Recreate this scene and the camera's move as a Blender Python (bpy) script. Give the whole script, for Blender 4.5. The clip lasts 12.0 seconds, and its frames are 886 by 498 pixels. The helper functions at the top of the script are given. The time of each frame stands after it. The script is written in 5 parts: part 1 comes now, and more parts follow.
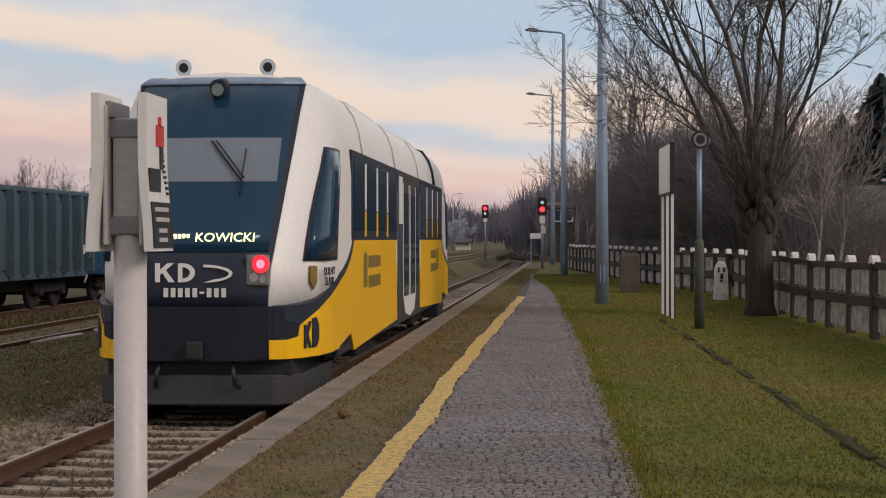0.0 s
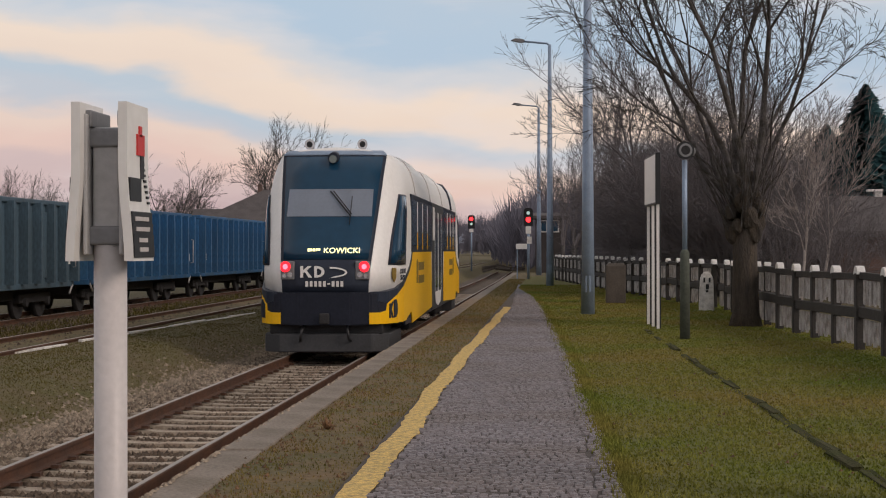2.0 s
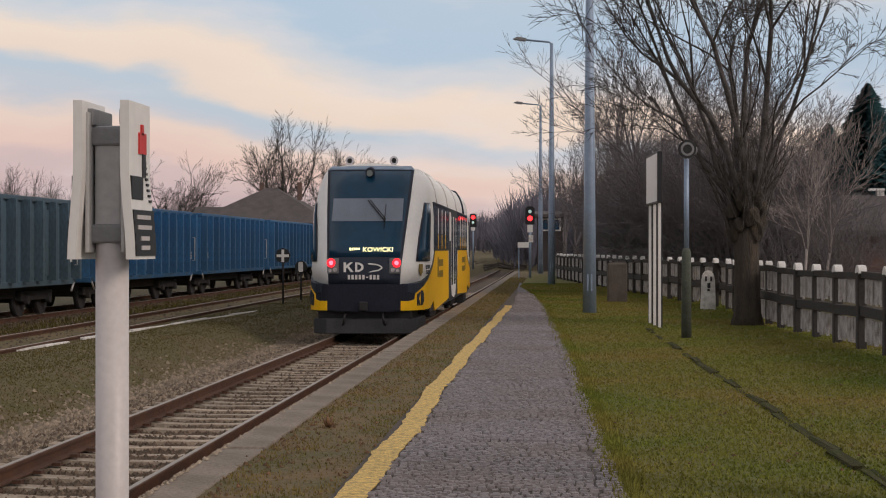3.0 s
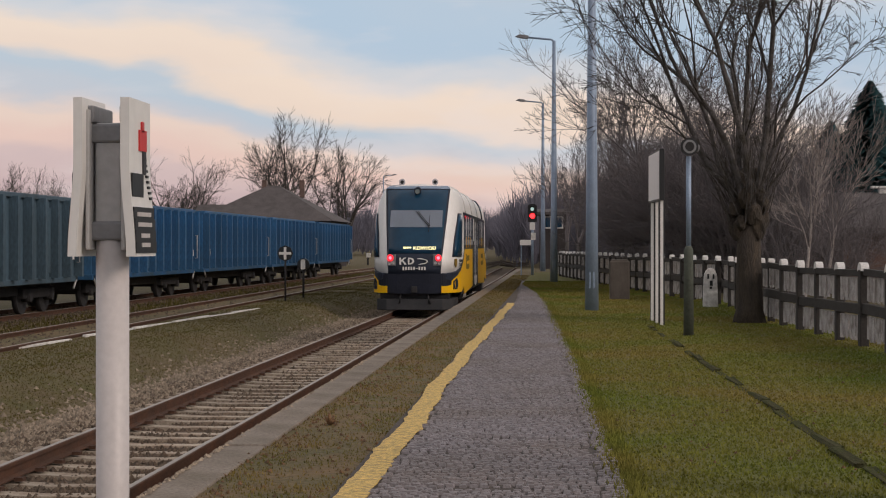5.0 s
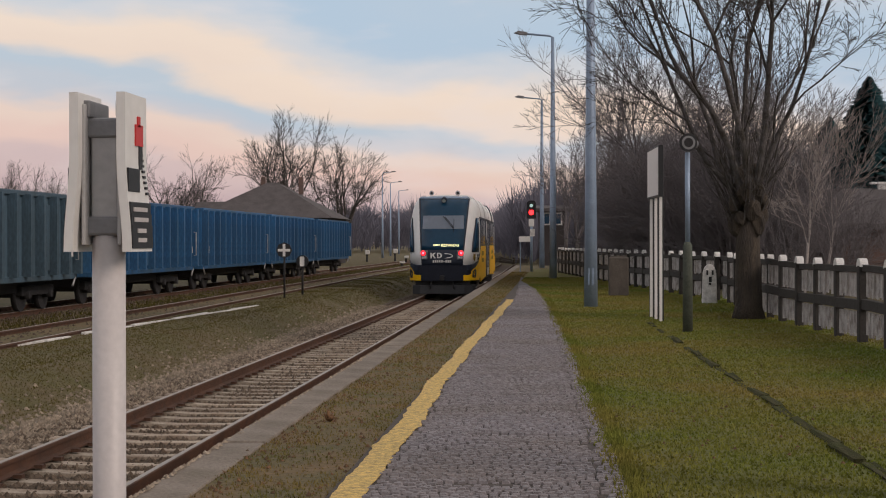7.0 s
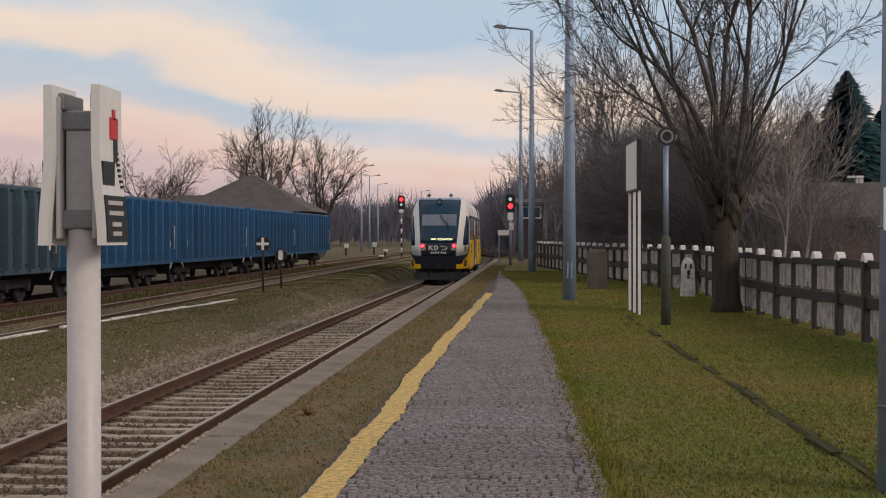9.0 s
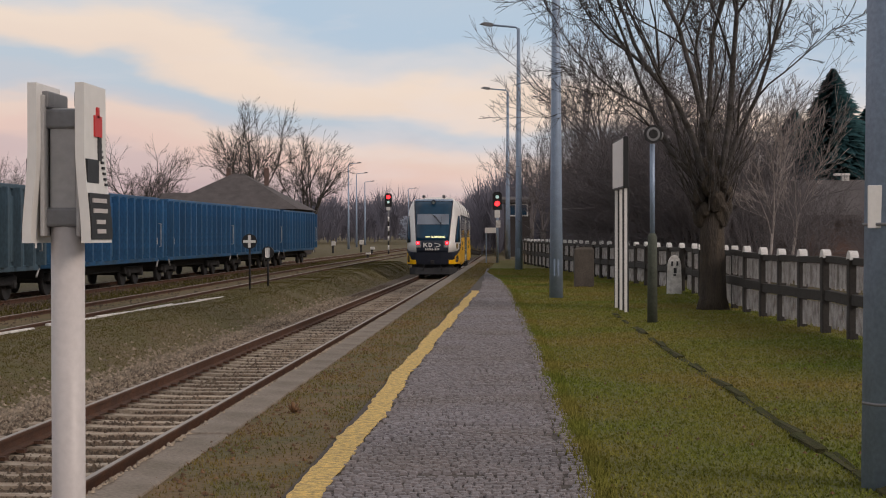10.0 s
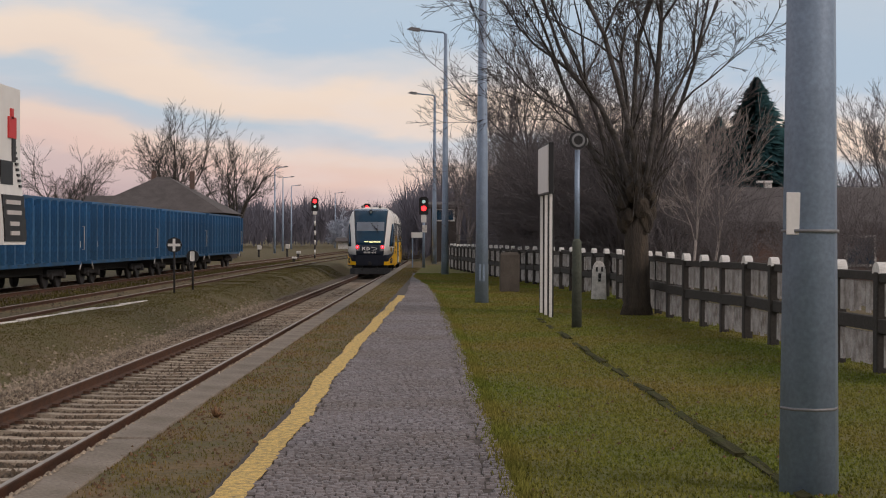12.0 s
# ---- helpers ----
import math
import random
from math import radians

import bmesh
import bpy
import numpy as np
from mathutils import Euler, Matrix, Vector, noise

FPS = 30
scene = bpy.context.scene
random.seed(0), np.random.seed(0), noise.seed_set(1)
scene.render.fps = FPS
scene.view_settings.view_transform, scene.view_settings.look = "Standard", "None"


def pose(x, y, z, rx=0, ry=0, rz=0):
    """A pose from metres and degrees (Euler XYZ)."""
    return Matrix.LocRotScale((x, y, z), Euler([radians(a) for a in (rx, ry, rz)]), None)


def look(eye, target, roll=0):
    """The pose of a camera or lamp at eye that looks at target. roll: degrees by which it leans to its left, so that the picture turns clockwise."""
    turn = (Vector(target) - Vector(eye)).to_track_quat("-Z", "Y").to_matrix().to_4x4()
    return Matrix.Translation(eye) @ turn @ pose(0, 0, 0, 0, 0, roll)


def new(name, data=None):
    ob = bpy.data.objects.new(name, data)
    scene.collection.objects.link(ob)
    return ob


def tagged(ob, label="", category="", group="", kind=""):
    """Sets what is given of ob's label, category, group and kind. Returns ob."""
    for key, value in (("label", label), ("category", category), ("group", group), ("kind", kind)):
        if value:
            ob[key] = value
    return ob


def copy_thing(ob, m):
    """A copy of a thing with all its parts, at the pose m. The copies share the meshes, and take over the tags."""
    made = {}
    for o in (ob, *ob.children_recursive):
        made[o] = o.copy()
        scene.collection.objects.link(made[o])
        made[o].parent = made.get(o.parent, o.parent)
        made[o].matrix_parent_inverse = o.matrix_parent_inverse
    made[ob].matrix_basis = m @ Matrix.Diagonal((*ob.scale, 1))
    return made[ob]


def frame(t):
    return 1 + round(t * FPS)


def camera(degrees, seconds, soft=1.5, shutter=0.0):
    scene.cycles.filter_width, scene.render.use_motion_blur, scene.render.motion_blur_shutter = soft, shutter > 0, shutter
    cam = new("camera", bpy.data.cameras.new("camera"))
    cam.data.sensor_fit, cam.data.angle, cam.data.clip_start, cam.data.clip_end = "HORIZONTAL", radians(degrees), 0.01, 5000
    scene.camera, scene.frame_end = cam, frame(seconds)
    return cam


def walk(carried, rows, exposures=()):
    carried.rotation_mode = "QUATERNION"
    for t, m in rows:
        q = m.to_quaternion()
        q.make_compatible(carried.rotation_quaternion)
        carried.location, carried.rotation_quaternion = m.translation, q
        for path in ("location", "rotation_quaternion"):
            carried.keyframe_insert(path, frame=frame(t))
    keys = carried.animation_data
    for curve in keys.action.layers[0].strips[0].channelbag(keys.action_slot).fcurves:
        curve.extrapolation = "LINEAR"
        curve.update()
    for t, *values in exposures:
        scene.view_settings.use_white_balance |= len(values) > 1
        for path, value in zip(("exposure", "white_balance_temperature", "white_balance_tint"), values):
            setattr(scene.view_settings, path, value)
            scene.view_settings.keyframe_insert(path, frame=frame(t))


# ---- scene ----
cam = camera(30.8, 12.0, 1.1)
PATH = [
    (0, (-0.02, -0.012, 1.622), (-0.181, 1.982, 1.61), -0.1),
    (0.5, (-0.006, -0.022, 1.625), (-0.149, 1.973, 1.613), -0.1),
    (1, (-0.008, -0.016, 1.628), (-0.151, 1.979, 1.627), -0.1),
    (1.5, (-0.008, -0.016, 1.625), (-0.152, 1.978, 1.626), -0.0),
    (2, (-0.009, -0.004, 1.62), (-0.153, 1.991, 1.621), -0.1),
    (2.5, (-0.006, -0.011, 1.619), (-0.152, 1.984, 1.619), -0.0),
    (3, (-0.008, -0.008, 1.621), (-0.154, 1.986, 1.62), -0.0),
    (5, (-0.003, -0.007, 1.62), (-0.152, 1.987, 1.616), 0.0),
    (5.5, (0.0, -0.004, 1.62), (-0.146, 1.991, 1.615), -0.0),
    (6, (0.0, 0.004, 1.618), (-0.146, 1.999, 1.612), -0.1),
    (6.5, (0.005, -0.006, 1.615), (-0.142, 1.989, 1.609), -0.1),
    (7, (0.0, 0.006, 1.615), (-0.148, 2.001, 1.607), -0.1),
    (9, (0.005, 0.017, 1.615), (-0.117, 2.013, 1.599), -0.1),
    (9.5, (0.013, 0.005, 1.614), (-0.102, 2.002, 1.597), -0.1),
    (10, (0.014, 0.004, 1.615), (-0.092, 2.001, 1.596), -0.1),
    (10.5, (0.019, 0.003, 1.615), (-0.087, 2.0, 1.595), -0.1),
    (11, (0.027, -0.003, 1.615), (-0.065, 1.994, 1.594), -0.0),
    (11.5, (0.038, -0.014, 1.615), (0.015, 1.986, 1.602), 0.1),
    (12, (0.038, -0.005, 1.613), (0.023, 1.994, 1.6), 0.2),
]
walk(cam, [(t, look(eye, target, roll)) for t, eye, target, roll in PATH])

# ---- world and light ----
scene.view_settings.exposure = 0.02
world = bpy.data.worlds.new("evening_sky")
scene.world = world
world.use_nodes = True
wn, wl = world.node_tree.nodes, world.node_tree.links
wn.clear()
SUN_ELEV, SUN_AZ = radians(31), radians(118)      # veiled evening sun, to the side and behind


def wnode(kind, **inputs):
    n = wn.new(kind)
    for k, v in inputs.items():
        n.inputs[k].default_value = v
    return n


w_out = wnode("ShaderNodeOutputWorld")
w_bg = wnode("ShaderNodeBackground", Strength=1.0)
sky = wn.new("ShaderNodeTexSky")
sky.sky_type, sky.sun_disc = "NISHITA", False
sky.sun_elevation, sky.sun_rotation = SUN_ELEV, SUN_AZ
sky.air_density, sky.dust_density, sky.ozone_density = 1.0, 1.5, 1.2
sky_dim = wn.new("ShaderNodeMix")
sky_dim.data_type, sky_dim.blend_type = "RGBA", "MULTIPLY"
sky_dim.inputs[0].default_value = 1.0
sky_dim.inputs[7].default_value = (0.085, 0.085, 0.085, 1)
wl.new(sky.outputs[0], sky_dim.inputs[6])
# evening gradient seen through thin cloud
w_tc = wn.new("ShaderNodeTexCoord")
w_sep = wn.new("ShaderNodeSeparateXYZ")
wl.new(w_tc.outputs["Generated"], w_sep.inputs[0])
w_grad = wn.new("ShaderNodeValToRGB")
g = w_grad.color_ramp
g.elements[0].position, g.elements[0].color = 0.0, (0.48, 0.33, 0.33, 1)
g.elements[1].position, g.elements[1].color = 1.0, (0.50, 0.48, 0.48, 1)
for p, c in ((0.035, (0.60, 0.43, 0.42)), (0.075, (0.50, 0.49, 0.56)), (0.14, (0.36, 0.52, 0.68)), (0.35, (0.52, 0.52, 0.54))):
    e = g.elements.new(p)
    e.color = (*c, 1)
wl.new(w_sep.outputs["Z"], w_grad.inputs[0])
w_mix = wn.new("ShaderNodeMix")
w_mix.data_type = "RGBA"
w_mix.inputs[0].default_value = 0.82
wl.new(sky_dim.outputs[2], w_mix.inputs[6])
wl.new(w_grad.outputs[0], w_mix.inputs[7])


def cloud_layer(below, scale, stretch, lo, hi, colour, amount, turn, shift):
    """Soft streaks of cloud over what is below; returns the colour socket."""
    m = wn.new("ShaderNodeMapping")
    m.inputs["Location"].default_value = shift
    m.inputs["Rotation"].default_value = (0, radians(turn), 0)
    m.inputs["Scale"].default_value = stretch
    wl.new(w_tc.outputs["Generated"], m.inputs[0])
    t = wnode("ShaderNodeTexNoise", Scale=scale, Detail=4.0, Roughness=0.5, Distortion=0.3)
    wl.new(m.outputs[0], t.inputs["Vector"])
    r = wn.new("ShaderNodeMapRange")
    r.interpolation_type = "SMOOTHSTEP"
    r.inputs[1].default_value, r.inputs[2].default_value = lo, hi
    r.inputs[4].default_value = amount
    wl.new(t.outputs[0], r.inputs[0])
    x = wn.new("ShaderNodeMix")
    x.data_type = "RGBA"
    wl.new(r.outputs[0], x.inputs[0])
    wl.new(below, x.inputs[6])
    x.inputs[7].default_value = (*colour, 1)
    return x.outputs[2]


# long tilted streaks of evening cloud
w_tilt = wn.new("ShaderNodeMath")
w_tilt.operation = "MULTIPLY_ADD"
w_tilt.inputs[1].default_value = 0.12
wl.new(w_sep.outputs["X"], w_tilt.inputs[0])
wl.new(w_sep.outputs["Z"], w_tilt.inputs[2])
w_map = wn.new("ShaderNodeMapping")
w_map.inputs["Scale"].default_value, w_map.inputs["Rotation"].default_value = (1.0, 0.4, 2.6), (0, radians(9), 0)
wl.new(w_tc.outputs["Generated"], w_map.inputs[0])
w_warp = wnode("ShaderNodeTexNoise", Scale=4.2, Detail=5.0, Roughness=0.55)
wl.new(w_map.outputs[0], w_warp.inputs["Vector"])
w_p = wn.new("ShaderNodeMath")
w_p.operation = "MULTIPLY_ADD"
w_p.inputs[1].default_value = 0.095
wl.new(w_warp.outputs[0], w_p.inputs[0])
wl.new(w_tilt.outputs[0], w_p.inputs[2])
w_off = wn.new("ShaderNodeMath")
w_off.operation = "SUBTRACT"
w_off.inputs[1].default_value = 0.0475
wl.new(w_p.outputs[0], w_off.inputs[0])
w_band = wn.new("ShaderNodeValToRGB")
w_band.color_ramp.interpolation = "EASE"
g = w_band.color_ramp
g.elements[0].position, g.elements[0].color = 0.0, (0.56, 0.42, 0.43, 1)
g.elements[1].position, g.elements[1].color = 1.0, (0.46, 0.455, 0.47, 1)
for p, c in ((0.016, (0.64, 0.49, 0.48)), (0.030, (0.81, 0.58, 0.50)), (0.046, (0.83, 0.64, 0.54)), (0.058, (0.56, 0.58, 0.63)), (0.069, (0.50, 0.58, 0.66)), (0.081, (0.88, 0.70, 0.57)), (0.097, (0.91, 0.73, 0.59)), (0.110, (0.66, 0.66, 0.68)), (0.124, (0.47, 0.58, 0.70)), (0.20, (0.60, 0.61, 0.64)), (0.30, (0.58, 0.56, 0.57)), (0.55, (0.53, 0.51, 0.51))):
    e = g.elements.new(p)
    e.color = (*c, 1)
wl.new(w_off.outputs[0], w_band.inputs[0])
w_top = wn.new("ShaderNodeMix")
w_top.data_type = "RGBA"
w_top.inputs[0].default_value = 0.88
wl.new(w_mix.outputs[2], w_top.inputs[6])
wl.new(w_band.outputs[0], w_top.inputs[7])
w_c = cloud_layer(w_top.outputs[2], 9.0, (1.0, 0.3, 4.0), 0.50, 0.70, (0.80, 0.72, 0.70), 0.35, 12, (0.8, 0.1, 0.5))
wl.new(w_c, w_bg.inputs["Color"])
wl.new(w_bg.outputs[0], w_out.inputs[0])

sun = new("sun", bpy.data.lights.new("sun", "SUN"))
sun.data.energy, sun.data.angle, sun.data.color = 1.35, radians(20), (1.0, 0.83, 0.72)
sun.matrix_world = look((40 * math.sin(SUN_AZ), 40 * math.cos(SUN_AZ), 40 * math.tan(SUN_ELEV)), (0, 0, 0))


# ---- materials ----
def material(name, colour, rough=0.7, metal=0.0, vary=0.25, scale=3.0, fine=40.0, bump=0.15, second=None, patch=0.5, coords="Object", stretch=(1, 1, 1), per_piece=0.0, spec=0.5, bump_dist=0.02):
    """A surface with large patches, fine grain and relief. second: the colour of the patches."""
    m = bpy.data.materials.new(name)
    m.use_nodes = True
    n, l = m.node_tree.nodes, m.node_tree.links
    b = n["Principled BSDF"]
    b.inputs["Roughness"].default_value, b.inputs["Metallic"].default_value = rough, metal
    b.inputs["Specular IOR Level"].default_value = spec
    tc, mp = n.new("ShaderNodeTexCoord"), n.new("ShaderNodeMapping")
    mp.inputs["Scale"].default_value = stretch
    l.new(tc.outputs[coords], mp.inputs[0])
    big, small = n.new("ShaderNodeTexNoise"), n.new("ShaderNodeTexNoise")
    for t, s, d in ((big, scale, 5.0), (small, fine, 3.0)):
        t.inputs["Scale"].default_value, t.inputs["Detail"].default_value = s, d
        l.new(mp.outputs[0], t.inputs["Vector"])
    second = second or tuple(c * (1 - vary) for c in colour)
    r = n.new("ShaderNodeMapRange")
    r.inputs[1].default_value, r.inputs[2].default_value = patch - 0.16, patch + 0.16
    l.new(big.outputs[0], r.inputs[0])
    mix = n.new("ShaderNodeMix")
    mix.data_type = "RGBA"
    mix.inputs[6].default_value, mix.inputs[7].default_value = (*colour, 1), (*second, 1)
    l.new(r.outputs[0], mix.inputs[0])
    v = n.new("ShaderNodeMapRange")
    v.inputs[1].default_value, v.inputs[2].default_value = 0.25, 0.75
    v.inputs[3].default_value, v.inputs[4].default_value = 1 - vary, 1 + vary
    l.new(small.outputs[0], v.inputs[0])
    hs = n.new("ShaderNodeHueSaturation")
    l.new(mix.outputs[2], hs.inputs["Color"])
    val = v.outputs[0]
    if per_piece:
        for sock in ((n.new("ShaderNodeObjectInfo").outputs["Random"]), (n.new("ShaderNodeNewGeometry").outputs["Random Per Island"])):
            q = n.new("ShaderNodeMapRange")
            q.inputs[3].default_value, q.inputs[4].default_value = 1 - per_piece, 1 + per_piece
            l.new(sock, q.inputs[0])
            k = n.new("ShaderNodeMath")
            k.operation = "MULTIPLY"
            l.new(val, k.inputs[0])
            l.new(q.outputs[0], k.inputs[1])
            val = k.outputs[0]
    l.new(val, hs.inputs["Value"])
    l.new(hs.outputs[0], b.inputs["Base Color"])
    if bump:
        bp = n.new("ShaderNodeBump")
        bp.inputs["Strength"].default_value, bp.inputs["Distance"].default_value = bump, bump_dist
        l.new(small.outputs[0], bp.inputs["Height"])
        l.new(bp.outputs[0], b.inputs["Normal"])
    return m


def glow(name, colour, strength):
    m = bpy.data.materials.new(name)
    m.use_nodes = True
    b = m.node_tree.nodes["Principled BSDF"]
    b.inputs["Base Color"].default_value = (*colour, 1)
    b.inputs["Emission Color"].default_value = (*colour, 1)
    b.inputs["Emission Strength"].default_value = strength
    return m


M_GROUND = material("grassy_earth", (0.078, 0.071, 0.019), 0.95, vary=0.35, scale=0.9, fine=14, bump=0.5, second=(0.108, 0.080, 0.038), patch=0.44, bump_dist=0.05)
M_GRASS = material("grass_blades", (0.128, 0.160, 0.021), 0.8, vary=0.25, scale=0.32, fine=9, bump=0, second=(0.205, 0.165, 0.040), patch=0.49, per_piece=0.1, spec=0.2)
M_DRYGRASS = material("dry_grass_blades", (0.098, 0.077, 0.022), 0.85, vary=0.3, scale=0.5, fine=9, bump=0, second=(0.078, 0.072, 0.018), patch=0.5, per_piece=0.18, spec=0.2)
M_LAWN = material("mown_lawn", (0.084, 0.100, 0.013), 0.95, vary=0.25, scale=0.32, fine=22, bump=0.6, second=(0.130, 0.102, 0.024), patch=0.50, bump_dist=0.03)
M_JOINT = material("dark_joint_sand", (0.085, 0.07, 0.062), 0.95, vary=0.3, scale=2, fine=30, bump=0.4)
M_PAVE = material("worn_asphalt_path", (0.15, 0.135, 0.137), 0.8, vary=0.3, scale=0.7, fine=26, bump=0.7, second=(0.085, 0.078, 0.075), bump_dist=0.03)
M_SETT = material("granite_setts", (0.208, 0.188, 0.200), 0.62, vary=0.2, scale=0.6, fine=60, bump=0.4, second=(0.18, 0.155, 0.152), per_piece=0.16)
M_VERGE = material("dirt_and_moss", (0.150, 0.098, 0.046), 0.95, vary=0.35, scale=1.6, fine=24, bump=0.6, second=(0.10, 0.085, 0.035), patch=0.5, bump_dist=0.03)
M_KERB = material("weathered_concrete", (0.235, 0.196, 0.162), 0.85, vary=0.28, scale=1.6, fine=30, bump=0.5, second=(0.150, 0.120, 0.090), per_piece=0.07)
# mossy concrete, coloured darker still for the shadow along the kerb groove
M_OLDKERB = material("shaded_mossy_concrete", (0.058, 0.050, 0.026), 0.95, vary=0.35, scale=3, fine=30, bump=0.6, second=(0.05, 0.055, 0.018), spec=0.15)
M_YELLOW_LINE = material("worn_yellow_line_paint", (0.74, 0.51, 0.16), 0.8, vary=0.35, scale=17, fine=60, bump=0.8, second=(0.33, 0.235, 0.10), patch=0.54)
M_BALLAST = material("ballast_stone", (0.112, 0.084, 0.060), 0.9, vary=0.35, scale=1.5, fine=25, bump=0.8, second=(0.085, 0.058, 0.04), per_piece=0.35, bump_dist=0.05)
M_SLEEPER = material("concrete_sleeper", (0.44, 0.375, 0.30), 0.85, vary=0.25, scale=3, fine=40, bump=0.4, second=(0.25, 0.185, 0.135), per_piece=0.2)
M_RUST = material("rusty_steel", (0.115, 0.052, 0.028), 0.75, 0.2, vary=0.3, scale=4, fine=60, bump=0.3, second=(0.07, 0.035, 0.022))
M_RAILTOP = material("polished_rail_head", (0.38, 0.33, 0.29), 0.45, 0.6, vary=0.1, scale=2, fine=80, bump=0.05)
M_WHITE = material("white_painted_metal", (0.74, 0.72, 0.70), 0.45, vary=0.05, scale=2, fine=30, bump=0.03)
M_POST = material("light_grey_powder_coat", (0.55, 0.505, 0.495), 0.45, vary=0.06, scale=5, fine=60, bump=0.04)
M_GALV = material("galvanised_steel", (0.27, 0.345, 0.46), 0.5, 0.3, vary=0.14, scale=5, fine=35, bump=0.08, second=(0.235, 0.30, 0.40))
M_POSTHEAD = material("mid_grey_coating", (0.43, 0.42, 0.42), 0.5, 0.1, vary=0.1, scale=6, fine=50, bump=0.05)
M_GREYBOX = material("grey_bracket_metal", (0.22, 0.22, 0.23), 0.55, 0.4, vary=0.12, scale=6, fine=50, bump=0.05)
M_BLACK = material("black_paint", (0.012, 0.012, 0.014), 0.5, vary=0.15, scale=4, fine=30, bump=0.05)
M_DARK = material("dark_grime", (0.027, 0.026, 0.028), 0.85, vary=0.3, scale=3, fine=30, bump=0.3)
M_RED = material("red_print", (0.55, 0.03, 0.03), 0.5, vary=0.05, scale=4, fine=30, bump=0.0)
M_GREENPOST = material("green_grey_concrete", (0.085, 0.095, 0.075), 0.85, vary=0.25, scale=4, fine=30, bump=0.3)
M_BARK = material("dark_bark", (0.115, 0.105, 0.104), 0.95, vary=0.35, scale=5, fine=30, bump=0.8, second=(0.045, 0.038, 0.03), bump_dist=0.03)
M_TRUNKBARK = material("ridged_bark", (0.075, 0.058, 0.042), 0.95, vary=0.35, scale=3, fine=18, bump=1.0, second=(0.042, 0.034, 0.028), stretch=(3, 3, 0.5), bump_dist=0.05)
M_TWIG = material("grey_brown_twigs", (0.165, 0.148, 0.155), 0.95, vary=0.2, scale=1, fine=10, bump=0)
# blue-grey of the distance haze is mixed into this twig colour
M_FARTWIG = material("hazed_far_wood", (0.165, 0.160, 0.20), 0.95, vary=0.25, scale=0.3, fine=3, bump=0)
M_BIRCH = material("birch_bark", (0.34, 0.30, 0.28), 0.85, vary=0.2, scale=6, fine=20, bump=0.3, second=(0.18, 0.15, 0.14), patch=0.58)
M_SPRUCE = material("spruce_needles", (0.045, 0.112, 0.122), 0.9, vary=0.4, scale=1, fine=6, bump=0, spec=0.1)
M_FENCEPOST = material("dark_weathered_concrete", (0.042, 0.037, 0.034), 0.9, vary=0.3, scale=4, fine=30, bump=0.5)
M_FENCEPANEL = material("pale_grey_mesh_panel", (0.44, 0.415, 0.405), 0.85, vary=0.3, scale=5, fine=45, bump=0.5, second=(0.20, 0.175, 0.16), patch=0.55)
M_WHITEWASH = material("flaking_whitewash", (0.68, 0.66, 0.64), 0.85, vary=0.15, scale=7, fine=40, bump=0.3, second=(0.40, 0.38, 0.36), patch=0.6)
M_BLUE = material("faded_blue_wagon_paint", (0.014, 0.096, 0.240), 0.6, vary=0.25, scale=1.2, fine=18, bump=0.15, second=(0.030, 0.085, 0.155), stretch=(1, 1, 0.4), per_piece=0.17)
M_GREENWAG = material("grey_blue_wagon_paint", (0.058, 0.104, 0.145), 0.65, vary=0.25, scale=1.2, fine=18, bump=0.15, second=(0.048, 0.076, 0.095), stretch=(1, 1, 0.4), per_piece=0.17)
M_BLOCK = material("brown_concrete", (0.12, 0.10, 0.085), 0.9, vary=0.25, scale=3, fine=30, bump=0.4)
M_VERGEGRASS = material("straw_coloured_grass", (0.175, 0.118, 0.038), 0.85, vary=0.3, scale=0.8, fine=9, bump=0, second=(0.12, 0.11, 0.03), per_piece=0.25, spec=0.2)
M_DARKWALL = material("sooty_wall", (0.055, 0.046, 0.046), 0.9, vary=0.25, scale=1.5, fine=12, bump=0.3)
M_BRICK = material("dull_brick_wall", (0.16, 0.10, 0.085), 0.9, vary=0.25, scale=1.5, fine=12, bump=0.3, second=(0.12, 0.085, 0.075))
M_ROOF = material("brown_roof_tiles", (0.095, 0.082, 0.082), 0.85, vary=0.3, scale=1.2, fine=12, bump=0.4)
M_TRAINWHITE = material("train_white_paint", (0.82, 0.80, 0.78), 0.42, vary=0.04, scale=0.8, fine=15, bump=0.01)
M_TRAINYELLOW = material("train_yellow_paint", (0.93, 0.52, 0.010), 0.35, vary=0.05, scale=0.9, fine=15, bump=0.01, spec=0.25)
M_TRAINBLACK = material("train_dark_grey_paint", (0.026, 0.033, 0.052), 0.4, vary=0.12, scale=1.5, fine=20, bump=0.02, spec=0.25)
M_BUMPER = material("moulded_bumper", (0.014, 0.017, 0.030), 0.55, vary=0.2, scale=2, fine=20, bump=0.05, spec=0.25)
M_CRESTDIM = material("faded_dark_print", (0.24, 0.155, 0.025), 0.5, vary=0.2, scale=4, fine=30, bump=0)
M_TRAINGREY = material("train_skirt_grey", (0.046, 0.047, 0.052), 0.7, vary=0.2, scale=2, fine=25, bump=0.1)
# the reflected sky's blue is put into the base colour of the glass
M_GLASS = material("dark_sky_blue_glass", (0.011, 0.046, 0.090), 0.08, vary=0.1, scale=0.7, fine=4, bump=0, spec=0.32)
M_BLIND = material("grey_sun_blind", (0.38, 0.43, 0.52), 0.35, vary=0.05, scale=2, fine=20, bump=0)
M_TAIL = glow("red_tail_lamp", (1.0, 0.010, 0.020), 2.6)
